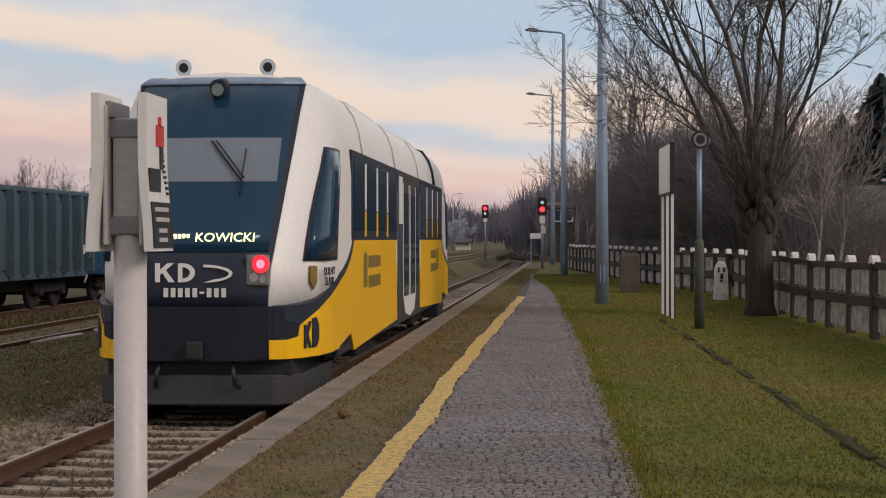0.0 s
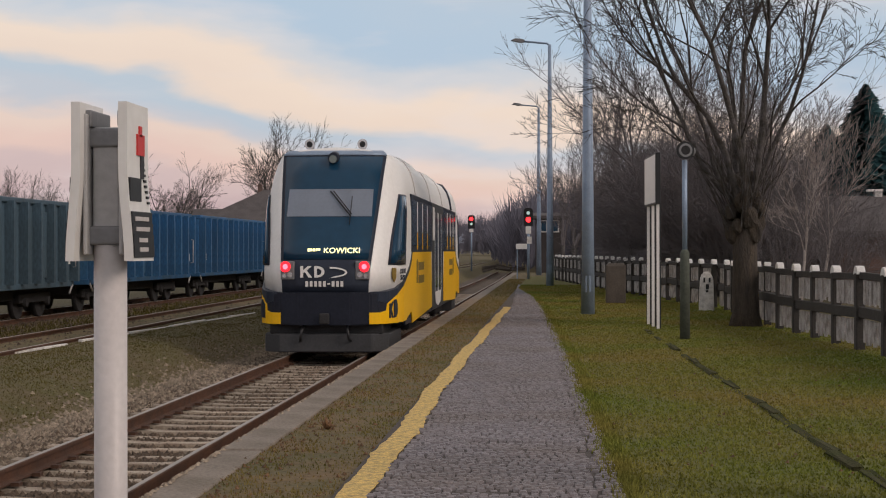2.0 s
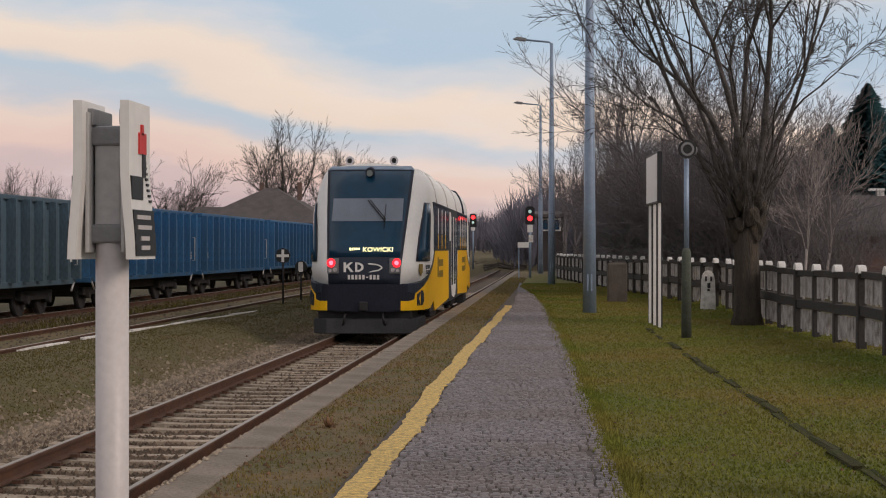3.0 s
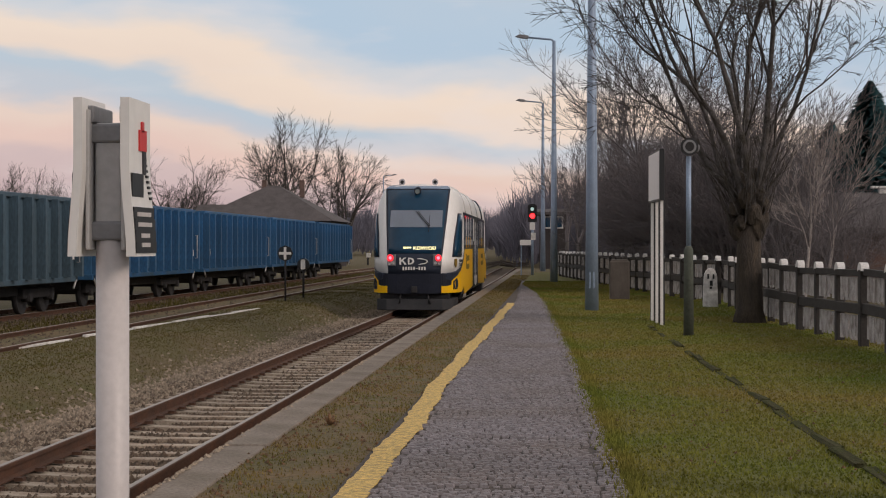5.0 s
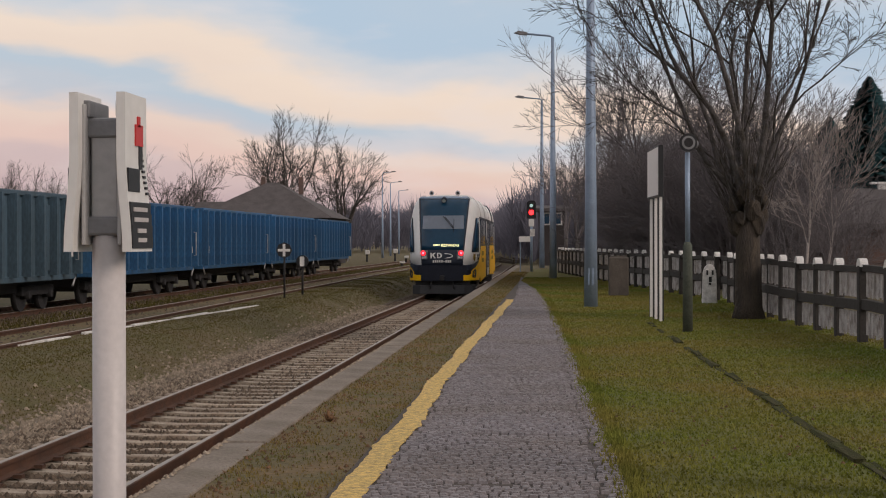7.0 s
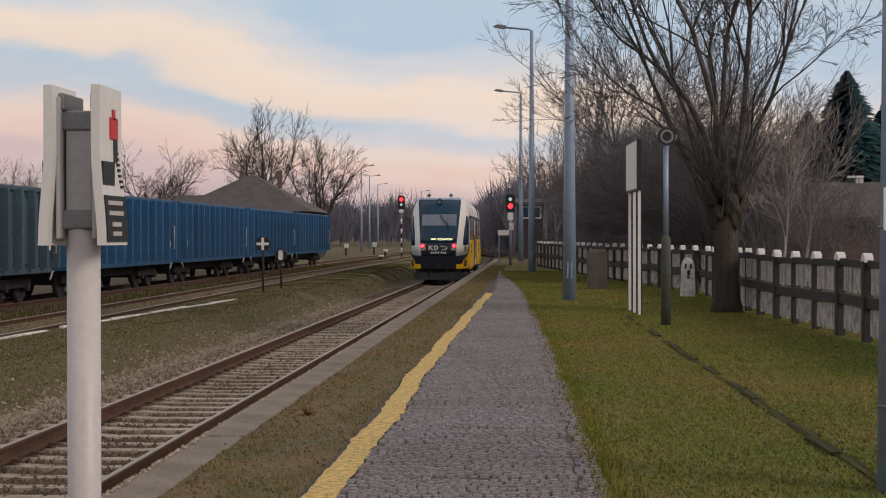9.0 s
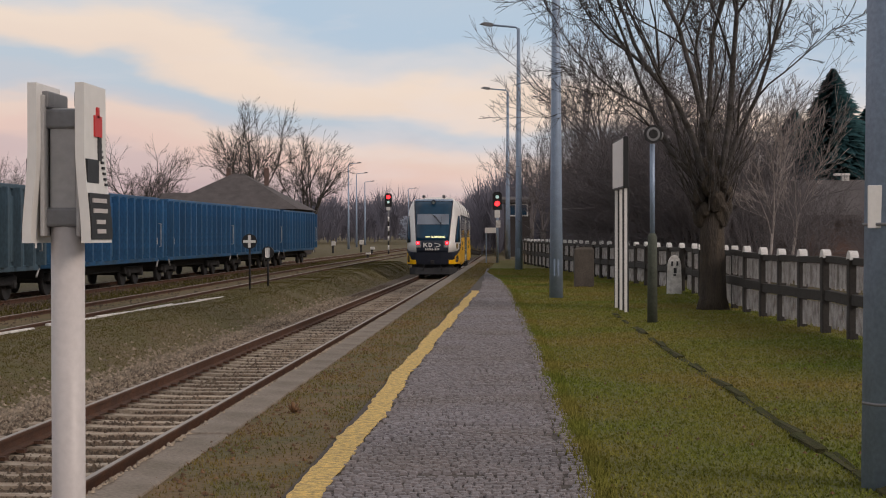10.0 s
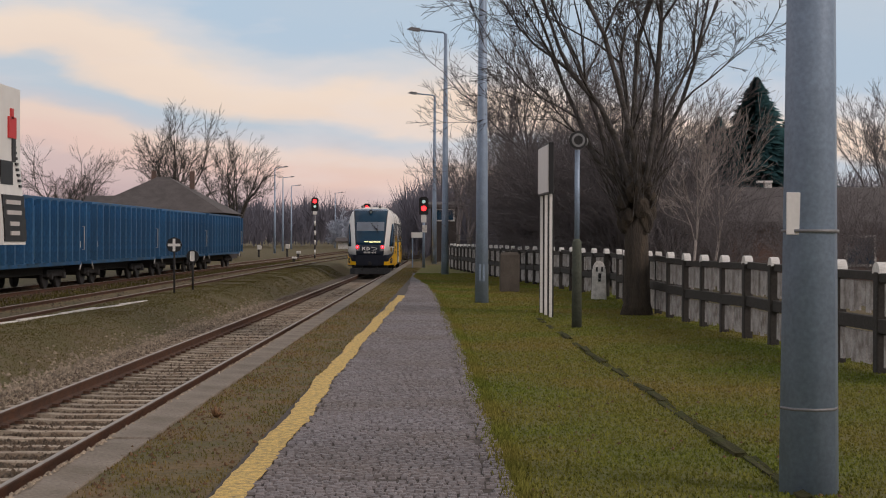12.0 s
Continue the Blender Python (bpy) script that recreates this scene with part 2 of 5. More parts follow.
M_TAILCORE = glow("tail_lamp_core", (1.0, 0.14, 0.20), 2.5)
M_LED = glow("amber_led_letters", (0.95, 0.9, 0.45), 1.6)
M_SIGRED = glow("red_signal_lens", (1.0, 0.025, 0.03), 3.5)
M_LENS = material("unlit_lens", (0.16, 0.20, 0.20), 0.1, vary=0.1, scale=5, fine=30, bump=0)
# second signal lens, brightened by a faint emission of its own
M_SIGPALE = glow("pale_signal_lens", (0.55, 0.75, 0.7), 0.5)
M_CHROME = material("lamp_reflector", (0.55, 0.58, 0.6), 0.15, 0.9, vary=0.1, scale=10, fine=60, bump=0)
M_STONEPALE = material("pale_stones", (0.27, 0.215, 0.16), 0.9, vary=0.3, scale=2, fine=30, bump=0.4, per_piece=0.35)
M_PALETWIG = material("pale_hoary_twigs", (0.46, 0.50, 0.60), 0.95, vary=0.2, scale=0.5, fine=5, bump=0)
M_LEAF = material("dead_leaf", (0.14, 0.075, 0.035), 0.9, vary=0.35, scale=10, fine=60, bump=0.2, per_piece=0.35)


# ---- mesh helpers ----
def box(bm, cx, cy, cz, sx, sy, sz, bevel=0.0, turn=0.0):
    m = Matrix.Translation((cx, cy, cz)) @ Matrix.Rotation(turn, 4, "Z") @ Matrix.Diagonal((sx, sy, sz, 1))
    vs = bmesh.ops.create_cube(bm, size=1.0, matrix=m)["verts"]
    if bevel:
        es = list({e for v in vs for e in v.link_edges})
        bmesh.ops.bevel(bm, geom=es, offset=bevel, segments=2, affect="EDGES", profile=0.5)
    return bm


def tube(bm, pts, radii, seg=10, caps=True):
    """A round bar through pts; radii: one number or one a point."""
    pts = [Vector(p) for p in pts]
    if not isinstance(radii, (list, tuple)):
        radii = [radii] * len(pts)
    rings = []
    for i, p in enumerate(pts):
        d = (pts[min(i + 1, len(pts) - 1)] - pts[max(i - 1, 0)]).normalized()
        a = d.orthogonal().normalized() if i == 0 else (rings[-1][1] - d * rings[-1][1].dot(d)).normalized()
        b = d.cross(a)
        rings.append(([bm.verts.new(p + (a * math.cos(2 * math.pi * k / seg) + b * math.sin(2 * math.pi * k / seg)) * radii[i]) for k in range(seg)], a))
    for (r0, _), (r1, _) in zip(rings, rings[1:]):
        for k in range(seg):
            bm.faces.new((r0[k], r0[(k + 1) % seg], r1[(k + 1) % seg], r1[k])).smooth = True
    if caps:
        bm.faces.new(rings[0][0][::-1])
        bm.faces.new(rings[-1][0])
    return bm


def prism(bm, outline, axis, lo, hi):
    """A flat outline of (a, b) points pushed through from lo to hi along axis: 'x' gives (y, z), 'y' gives (x, z), 'z' gives (x, y)."""
    def at(a, b, c):
        return {"x": (c, a, b), "y": (a, c, b), "z": (a, b, c)}[axis]
    v0 = [bm.verts.new(at(a, b, lo)) for a, b in outline]
    v1 = [bm.verts.new(at(a, b, hi)) for a, b in outline]
    n = len(outline)
    bm.faces.new(v0)
    bm.faces.new(v1[::-1])
    for i in range(n):
        bm.faces.new((v0[i], v1[i], v1[(i + 1) % n], v0[(i + 1) % n]))
    return bm


def B():
    return bmesh.new()


def mesh_of(name, bm, mat):
    bmesh.ops.recalc_face_normals(bm, faces=bm.faces)
    me = bpy.data.meshes.new(name)
    bm.to_mesh(me)
    bm.free()
    me.materials.append(mat)
    return me


def part(name, bm, mat, parent=None, label="", m=None):
    ob = new(name, bm if isinstance(bm, bpy.types.Mesh) else mesh_of(name, bm, mat))
    if parent:
        ob.parent = parent
    if m is not None:
        ob.matrix_basis = m
    if label:
        ob["label"] = label
    return ob


def thing(name, m, label, category, group=""):
    ob = new(name)
    ob.empty_display_size = 0.2
    ob.matrix_basis = m
    return tagged(ob, label, category, group)


def single(name, bm, mat, label, category, group="", kind="", m=None):
    return tagged(part(name, bm, mat, None, "", m), label, category, group, kind)


def raw(name, verts, faces, mat):
    me = bpy.data.meshes.new(name)
    me.from_pydata(verts, [], faces)
    me.materials.append(mat)
    return me


def lettering(body, size, mat):
    """Flat raised letters as a mesh in the xy plane."""
    cu = bpy.data.curves.new("letters", "FONT")
    cu.body, cu.size, cu.extrude, cu.align_x, cu.align_y = body, size, 0.004, "CENTER", "CENTER"
    cu.resolution_u = 3
    ob = bpy.data.objects.new("letters", cu)
    scene.collection.objects.link(ob)
    me = bpy.data.meshes.new_from_object(ob.evaluated_get(bpy.context.evaluated_depsgraph_get()))
    bpy.data.objects.remove(ob)
    me.materials.clear()
    me.materials.append(mat)
    return me


# ---- plan ----
LEAN = -0.0095                    # sideways run of the line per metre


def line_x(y, offset=0.0):
    return -4.22 + LEAN * y + offset


def platform_x(y, offset=0.0):
    return -4.32 - 0.005 * y + offset


def siding_x(y):
    return -15.1 + 0.001 * y


RAIL1, RAIL2 = -0.38, -0.19       # heights of the rail heads
TRACK2 = -6.2                     # sideways from the near line


def grade(y):
    """The near line falls gently away from the platform."""
    return -0.0032 * max(0.0, min(y, 120.0) - 15.0)


def smooth(a, b, v):
    t = min(1, max(0, (v - a) / (b - a)))
    return t * t * (3 - 2 * t)


def ground_z(x, y):
    u = x - line_x(y)
    n = 0.03 * noise.noise((x * 0.6, y * 0.35, 0))
    z = -0.36 + 0.10 * smooth(-9, -4.6, u) - 0.0
    z += (-0.66 + grade(y) - z) * smooth(-3.6, -2.0, u)
    if x > platform_x(y, 1.75):
        z = -0.03
        z += (-0.3 - z) * smooth(112, 135, y)
    return z + (n if (u < -2.6 or u > 6.0) else 0) * (1 if u < 0 else 0.6)


def build_ground():
    us = [-1500, -600, -250, -120, -60, -40, -30, -24] + [-20 + 0.5 * i for i in range(33)] + [-3.5 + 0.2 * i for i in range(25)] + [1.655, 1.665, 1.72, 1.76] + [1.8 + 0.5 * i for i in range(24)] + [14, 17, 22, 30, 45, 80, 160, 400, 1500]
    us = sorted(set(round(u, 3) for u in us))
    ys = [-60, -25, -10, 0, 5] + [8 + 0.6 * i for i in range(70)] + [50 + 2.5 * i for i in range(36)] + [145, 160, 190, 230, 300, 420, 700, 1400, 3500]
    verts, faces = [], []
    for y in ys:
        for u in us:
            x = line_x(min(y, 300)) + u
            verts.append((x, y, ground_z(x, min(y, 300)) if abs(u) < 200 else -0.35))
    w = len(us)
    for j in range(len(ys) - 1):
        for i in range(w - 1):
            faces.append((j * w + i, j * w + i + 1, (j + 1) * w + i + 1, (j + 1) * w + i))
    me = raw("ground", verts, faces, M_GROUND)
    for p in me.polygons:
        p.use_smooth = True
    tagged(new("ground", me), "mossy green-brown grass and earth beside the railway", "ground", kind="structure")


build_ground()


# ---- platform ----
def edge_right(y):
    """The grassed-over side of the paved path."""
    return 0.46 - 0.0205 * (y - 10) - 0.012 * max(0, y - 46) + 0.03 * noise.noise((0, y * 0.9, 4))


def strip(name, left, right, y0, y1, step, z, mat, label, category, thick=0.05, falling=False):
    n = int((y1 - y0) / step) + 1
    bm = B()
    rows = []
    for i in range(n):
        y = y0 + (y1 - y0) * i / (n - 1)
        a, b, h = left(y), right(y), z + (grade(y) if falling else 0.0)
        rows.append([bm.verts.new(p) for p in ((a, y, h - thick), (a, y, h), (b, y, h), (b, y, h - thick))])
    for r, s in zip(rows, rows[1:]):
        for k in range(3):
            bm.faces.new((r[k], r[k + 1], s[k + 1], s[k]))
    return single(name, bm, mat, label, category, kind="structure")


def path_right(y):
    """Further along, the grass closes over the path."""
    return max(platform_x(y, 2.93), edge_right(y) - 0.009 * max(0, y - 26) - 0.03 * max(0, y - 56))


pavement = strip("pavement", lambda y: platform_x(y, 2.86), path_right, -8, 75, 0.4, -0.010, M_JOINT, "dark grey worn paved platform path", "pavement")
verge = strip("platform_verge", lambda y: platform_x(y, 1.94), lambda y: platform_x(y, 2.864), -8, 112, 1.0, -0.025, M_VERGE, "bare brown earth strip with moss and dead leaves behind the kerb", "pavement")

strip("far_path", lambda y: -1.4 - 0.018 * (y - 46), lambda y: path_right(y) - 0.01, 60, 75, 1.0, -0.004, M_PAVE, "dark grey worn platform path further along", "pavement", 0.01)
strip("near_path", lambda y: platform_x(y, 2.87), lambda y: edge_right(y) - 0.01, -8, 8.5, 1.0, -0.004, M_PAVE, "dark grey worn platform path by the post", "pavement", 0.01)
strip("lawn", lambda y: path_right(y) - 0.01, lambda y: 6.4 - 0.03 * y, -8, 100, 0.8, -0.016, M_LAWN, "green and yellowish mown lawn beside the path", "lawn", 0.02)
kerb = thing("platform_edge", pose(0, 0, 0), "weathered concrete kerb slabs along the platform edge", "kerb")
kerb["kind"] = "structure"
bm = box(B(), 0.05, 0, -0.09, 0.35, 3.03, 0.18, 0.014)
box(bm, -0.02, 0, -0.58, 0.16, 3.03, 0.80)
slab_mesh = mesh_of("kerb_slab", bm, M_KERB)
for i in range(40):
    y = -6.9 + 3.05 * i
    part("kerb_slab", slab_mesh, None, kerb, m=pose(platform_x(y, 1.745) + random.uniform(-.006, .006), y, random.uniform(-.008, .006), 0, random.uniform(-.4, .4), 0.286 + random.uniform(-.12, .12)))


def wavy(y):
    return -1.352 - 0.115 * smooth(9, 24, y) + 0.018 * math.sin(y * 0.9 + 0.6) + 0.012 * math.sin(y * 2.3)


strip("yellow_line", lambda y: wavy(y) - 0.105 + 0.03 * noise.noise((y * 3.5, 1, 0)), lambda y: wavy(y) + 0.105 + 0.03 * noise.noise((y * 3.5, 7, 0)), -8, 45.5, 0.08, 0.004, M_YELLOW_LINE, "worn wavy yellow safety line painted along the platform", "line", 0.008)


# ---- tracks ----
RAIL_PROFILE = [(-0.07, -0.15), (0.07, -0.15), (0.07, -0.135), (0.012, -0.118), (0.010, -0.045), (0.036, -0.035), (0.036, -0.004), (0.028, 0.0), (-0.028, 0.0), (-0.036, -0.004), (-0.036, -0.035), (-0.010, -0.045), (-0.012, -0.118), (-0.07, -0.135)]


def sweep(profile, path, z):
    """The rail's outline carried along path(y) for the stations given."""
    bm, rows = B(), []
    for x, y in path:
        rows.append([bm.verts.new((x + a, y, z(y) + b)) for a, b in profile])
    n = len(profile)
    for r, s in zip(rows, rows[1:]):
        for k in range(n):
            bm.faces.new((r[k], r[(k + 1) % n], s[(k + 1) % n], s[k]))
    bm.faces.new(rows[0])
    bm.faces.new(rows[-1][::-1])
    return bm


def track(label, centre, z, y0, y1, step, near_to):
    t = thing("railway_track", pose(0, 0, 0), label, "track")
    t["kind"] = "structure"
    n = int((y1 - y0) / step)
    ys = [y0 + step * i for i in range(n + 1)]
    for side in (-0.753, 0.753):
        rail = part("rail", sweep(RAIL_PROFILE, [(centre(y) + side, y) for y in ys], z), M_RUST, t)
        part("rail_head", sweep([(-0.024, 0.0), (0.024, 0.0), (0.022, 0.004), (-0.022, 0.004)], [(centre(y) + side, y) for y in ys], z), M_RAILTOP, rail, "worn bright running surface")
    bm = B()
    for s in (-1, 1):
        prism(bm, [(s * 0.30, -0.04), (s * 1.27, 0.0), (s * 1.27, -0.12), (s * 0.30, -0.12)], "y", -0.11, 0.11)
    box(bm, 0, 0, -0.08, 0.62, 0.19, 0.08)
    sl = mesh_of("sleeper", bm, M_SLEEPER)
    bm = B()
    for s in (-0.87, -0.64, 0.64, 0.87):
        box(bm, s, 0, 0.012, 0.08, 0.10, 0.036)
    fast = mesh_of("rail_fastening", bm, M_RUST)
    y = y0 + 0.3
    k = 0
    while y < min(near_to, y1):
        s = part("sleeper", sl, None, t, m=pose(centre(y), y, z(y) - 0.155 + random.uniform(-.01, .01), 0, 0, random.uniform(-.8, .8)))
        part("rail_fastening", fast, None, s)
        y += 0.6
    return t


track("rusty rails on concrete sleepers along the platform", lambda y: line_x(y), lambda y: RAIL1 + grade(y), -8.0, 175, 3.0, 88)
bend2 = lambda y: line_x(y, TRACK2) + 1.3 * smooth(75, 190, y)
track("rusty side track sunk in grass", bend2, lambda y: RAIL2, 20.0, 230, 3.0, 20)
track("rusty siding under the goods wagons", siding_x, lambda y: RAIL2, 20.0, 230, 3.0, 20)
strip("ballast_bed", lambda y: line_x(y, -2.1), lambda y: line_x(y, 1.5), -10, 180, 0.5, RAIL1 - 0.235, M_BALLAST, "brown-grey ballast under the near track", "ballast", 0.02, True)
strip("cinder_bed", lambda y: line_x(y, TRACK2 - 1.5), lambda y: bend2(y) + 0.7, 10, 230, 2.0, RAIL2 - 0.10, M_VERGE, "brown cinders under the side track", "ballast", 0.3)
strip("siding_bed", lambda y: siding_x(y) - 2.2, lambda y: siding_x(y) + 2.2, 10, 230, 2.0, RAIL2 - 0.13, M_VERGE, "brown cinders under the siding", "ballast", 0.3)

edging = thing("edging_planks", pose(0, 0, 0), "broken whitewashed concrete edging beside the side track", "edging")
plank = mesh_of("plank", box(B(), 0, 0, 0, 0.09, 3.1, 0.20, 0.02), M_WHITEWASH)
for i, y in enumerate((23.5, 26.7, 30.0, 33.9, 37.1, 40.3, 43.5, 46.0)):
    part("plank", plank, None, edging, m=pose(-9.98 + 0.048 * (y - 28.7), y, -0.325 + random.uniform(-.015, .015), random.uniform(-.5, .5), 0, -2.75 + random.uniform(-.3, .3)))


# ---- the railcar ----
W = 1.40                                    # half width of the body


def face_y(z):
    """How far the sloping end lies behind the bumper at height z."""
    if z < 1.62:
        return 0.0
    return 0.60 * (z - 1.62) + 0.04 * (z - 1.62) ** 2 if z < 3.82 else 1.51 + 2.2 * (z - 3.82)


def face_w(z):
    return 0.845 + 0.087 * max(0, z - 1.3) if z < 3.8 else 1.06 - 1.2 * (z - 3.8)


def bend(k):
    """How far the rounded corner has come out to the full width."""
    return math.sin(min(1.0, k / 0.7) * math.pi / 2)


def body_w(z):
    for (z0, w0), (z1, w1) in zip(SECTION, SECTION[1:]):
        if z0 <= z <= z1:
            return w0 + (w1 - w0) * (z - z0) / (z1 - z0)
    return SECTION[-1][1]


SECTION = [(0.3, 1.36), (0.9, 1.40), (2.75, 1.40), (3.1, 1.37), (3.4, 1.32), (3.62, 1.24), (3.80, 1.11), (3.92, 0.66), (3.97, 0.0)]


def railcar():
    car = thing("railcar", pose(0, 0, 0), "white, yellow and black diesel railcar leaving with red tail lamps lit", "train")
    LEN = 23.5
    # body shell: one skin over the middle and both ends
    zs = [1.20, 1.62, 2.1, 2.75, 3.1, 3.4, 3.62, 3.80]
    bm, rings = B(), []

    def ring(yf):
        r = []
        for z in zs:
            y, w = yf(z)
            r.append((w, y, z))
        top_y, _ = yf(3.86)
        r += [(0.6, top_y, 3.91), (0.0, top_y, 3.95), (-0.6, top_y, 3.91)]
        return r + [(-x, y, z) for x, y, z in r[len(zs) - 1::-1]]
    for k in (0.0, 0.2, 0.4, 0.7, 1.0):
        def f(z, k=k):
            w0, w1 = min(face_w(z), body_w(z)), body_w(z)
            return face_y(z) * (1 - 0.55 * k) + 1.45 * k * (1 + 0.25 * k), w0 + (w1 - w0) * bend(k)
        rings.append(ring(f))
    rings.append(ring(lambda z: (8.0, body_w(z))))
    rings.append(ring(lambda z: (15.5, body_w(z))))
    for k in (1.0, 0.7, 0.4, 0.2, 0.0):
        def f(z, k=k):
            w0, w1 = min(face_w(z), body_w(z)), body_w(z)
            return LEN - (face_y(z) * (1 - 0.55 * k) + 1.45 * k * (1 + 0.25 * k)), w0 + (w1 - w0) * bend(k)
        rings.append(ring(f))
    vr = [[bm.verts.new(p) for p in r] for r in rings]
    n = len(vr[0])
    for a, b in zip(vr, vr[1:]):
        for i in range(n - 1):
            bm.faces.new((a[i], a[i + 1], b[i + 1], b[i])).smooth = True
        bm.faces.new((a[n - 1], a[0], b[0], b[n - 1]))
    bm.faces.new(vr[0])
    bm.faces.new(vr[-1][::-1])
    shell = part("body", bm, M_TRAINWHITE, car, "glossy white body shell and roof")
    # sloping end windows and the dark panel under them, both ends
    for end in (0, 1):
        em = Matrix() if not end else pose(0, LEN, 0, 0, 0, 180)

        def slab(name, zlist, wide, mat, label="", proud=0.012, inset=0.0):
            bm = B()
            fr, bk = [], []
            for z in zlist:
                w = face_w(z) * wide - inset
                for x in (-w, -0.5 * w, 0.0, 0.5 * w, w):
                    bow = 0.10 * (1 - (x / 1.0) ** 2)
                    fr.append(bm.verts.new((x, face_y(z) - proud - bow, z)))
                    bk.append(bm.verts.new((x, face_y(z) + 0.1, z)))
            m = len(zlist)
            for j in range(m - 1):
                for i in range(4):
                    a = j * 5 + i
                    bm.faces.new((fr[a], fr[a + 1], fr[a + 6], fr[a + 5])).smooth = True
            edge = [i for i in range(5)] + [5 * j + 4 for j in range(1, m)] + [5 * (m - 1) + i for i in (3, 2, 1, 0)] + [5 * j for j in range(m - 2, 0, -1)]
            for a, b in zip(edge, edge[1:] + edge[:1]):
                bm.faces.new((fr[a], fr[b], bk[b], bk[a]))
            return part(name, bm, mat, car, label, em)
        slab("end_panel", [1.20, 1.35, 1.62, 1.75, 2.0, 2.35, 2.7, 3.05, 3.4, 3.78], 0.99, M_TRAINBLACK, "dark blue-grey end mask round the window")
        slab("end_window", [1.80, 2.0, 2.35, 2.7, 3.05, 3.4, 3.76], 0.93, M_GLASS, "dark sloping end window, reflected sky in its colour", 0.020)
        for s in (-1, 1):
            # dark window set into the tapering corner
            for name, grow_k, mat, proud, label in (("cab_window_seal", 0.035, M_TRAINBLACK, 0.005, ""), ("cab_window", 0.0, M_GLASS, 0.010, "dark cab side window, reflected sky in its colour")):
                bm, fr, bk = B(), [], []
                for i in range(6):
                    z = 1.73 - grow_k + (3.0 + grow_k - 1.73 + grow_k) * i / 5
                    k0, k1 = 0.30 + 0.13 * i / 5 - 0.035 * math.sin(math.pi * i / 5) - grow_k, 0.92 + grow_k
                    for j in range(6):
                        k = k0 + (k1 - k0) * j / 5
                        w0, w1 = min(face_w(z), body_w(z)), body_w(z)
                        x = w0 + (w1 - w0) * bend(k)
                        y = face_y(z) * (1 - 0.55 * k) + 1.45 * k * (1 + 0.25 * k)
                        fr.append(bm.verts.new((s * (x + proud + 0.008), y - 0.5 * proud - 0.010, z)))
                        bk.append(bm.verts.new((s * (x - 0.03), y + 0.05, z)))
                for i in range(5):
                    for j in range(5):
                        a = i * 6 + j
                        bm.faces.new((fr[a], fr[a + 1], fr[a + 7], fr[a + 6])).smooth = True
                rim = list(range(6)) + [6 * i + 5 for i in range(1, 6)] + [30 + j for j in (4, 3, 2, 1, 0)] + [6 * i for i in (4, 3, 2, 1)]
                for a, b in zip(rim, rim[1:] + rim[:1]):
                    bm.faces.new((fr[a], fr[b], bk[b], bk[a]))
                part(name, bm, mat, car, label, em)
            bm, cols = B(), []
            for y, x, top in ((0.04, 1.085, 0.83), (0.17, 1.178, 0.86), (0.21, 1.202, 1.00), (0.42, 1.28, 1.08), (0.62, 1.348, 1.15), (1.2, 1.414, 1.29), (1.9, 1.416, 1.41)):
                cols.append([bm.verts.new(v) for v in ((s * x, y, 0.62), (s * x, y, top), (s * (x - 0.08), y, top), (s * (x - 0.08), y, 0.62))])
            for p, q in zip(cols, cols[1:]):
                for n in range(4):
                    bm.faces.new((p[n], p[(n + 1) % 4], q[(n + 1) % 4], q[n]))
            bm.faces.new(cols[0])
            bm.faces.new(cols[-1][::-1])
            part("corner_panel", bm, M_TRAINYELLOW, car, "yellow corner panel", em)
            bm, cols = B(), []
            for y, x, low, top in ((0.0, 1.03, 1.04, 1.208), (0.17, 1.168, 1.00, 1.212), (0.24, 1.206, 0.98, 1.218), (0.42, 1.276, 1.06, 1.235), (0.62, 1.344, 1.13, 1.27), (1.2, 1.410, 1.27, 1.39), (1.9, 1.412, 1.39, 1.50)):
                cols.append([bm.verts.new(v) for v in ((s * x, y, low), (s * x, y, top), (s * (x - 0.16), y, top), (s * (x - 0.16), y, low))])
            for p, q in zip(cols, cols[1:]):
                for n in range(4):
                    bm.faces.new((p[n], p[(n + 1) % 4], q[(n + 1) % 4], q[n]))
            bm.faces.new(cols[0])
            bm.faces.new(cols[-1][::-1])
            part("corner_sweep", bm, M_TRAINBLACK, car, "dark curved band over the yellow corner", em)
            bm = prism(B(), [(0.03, 0.72), (0.08, 0.72), (0.08, 0.84), (0.15, 0.72), (0.20, 0.72), (0.12, 0.88), (0.20, 1.02), (0.15, 1.02), (0.08, 0.91), (0.08, 0.99), (0.03, 0.98)], "y", -0.012, 0.01)
            prism(bm, [(0.23, 0.72), (0.32, 0.73), (0.38, 0.81), (0.38, 0.97), (0.32, 1.06), (0.23, 1.05)], "y", -0.012, 0.01)
            m = Matrix(((s * 0.351, -s * 0.936, 0), (0.936, 0.351, 0), (0, 0, 1))).to_4x4()
            part("corner_emblem", bm, M_TRAINBLACK, car, "", em @ Matrix.Translation((s * 1.208, 0.21, 0)) @ m)
            if s > 0:
                # region's name and crest on the white corner under the cab window
                def corner(k, z):
                    w0, w1 = min(face_w(z), body_w(z)), body_w(z)
                    return Vector((w0 + (w1 - w0) * bend(k), face_y(z) * (1 - 0.55 * k) + 1.45 * k * (1 + 0.25 * k), z))
                for word, z in (("DOLNY", 1.57), ("\u015aL\u0104SK", 1.45)):
                    a, b = corner(0.42, z), corner(0.76, z)
                    ux = (b - a).normalized()
                    un = ux.cross(Vector((0, 0, 1))).normalized()
                    c = corner(0.59, z) + un * 0.034
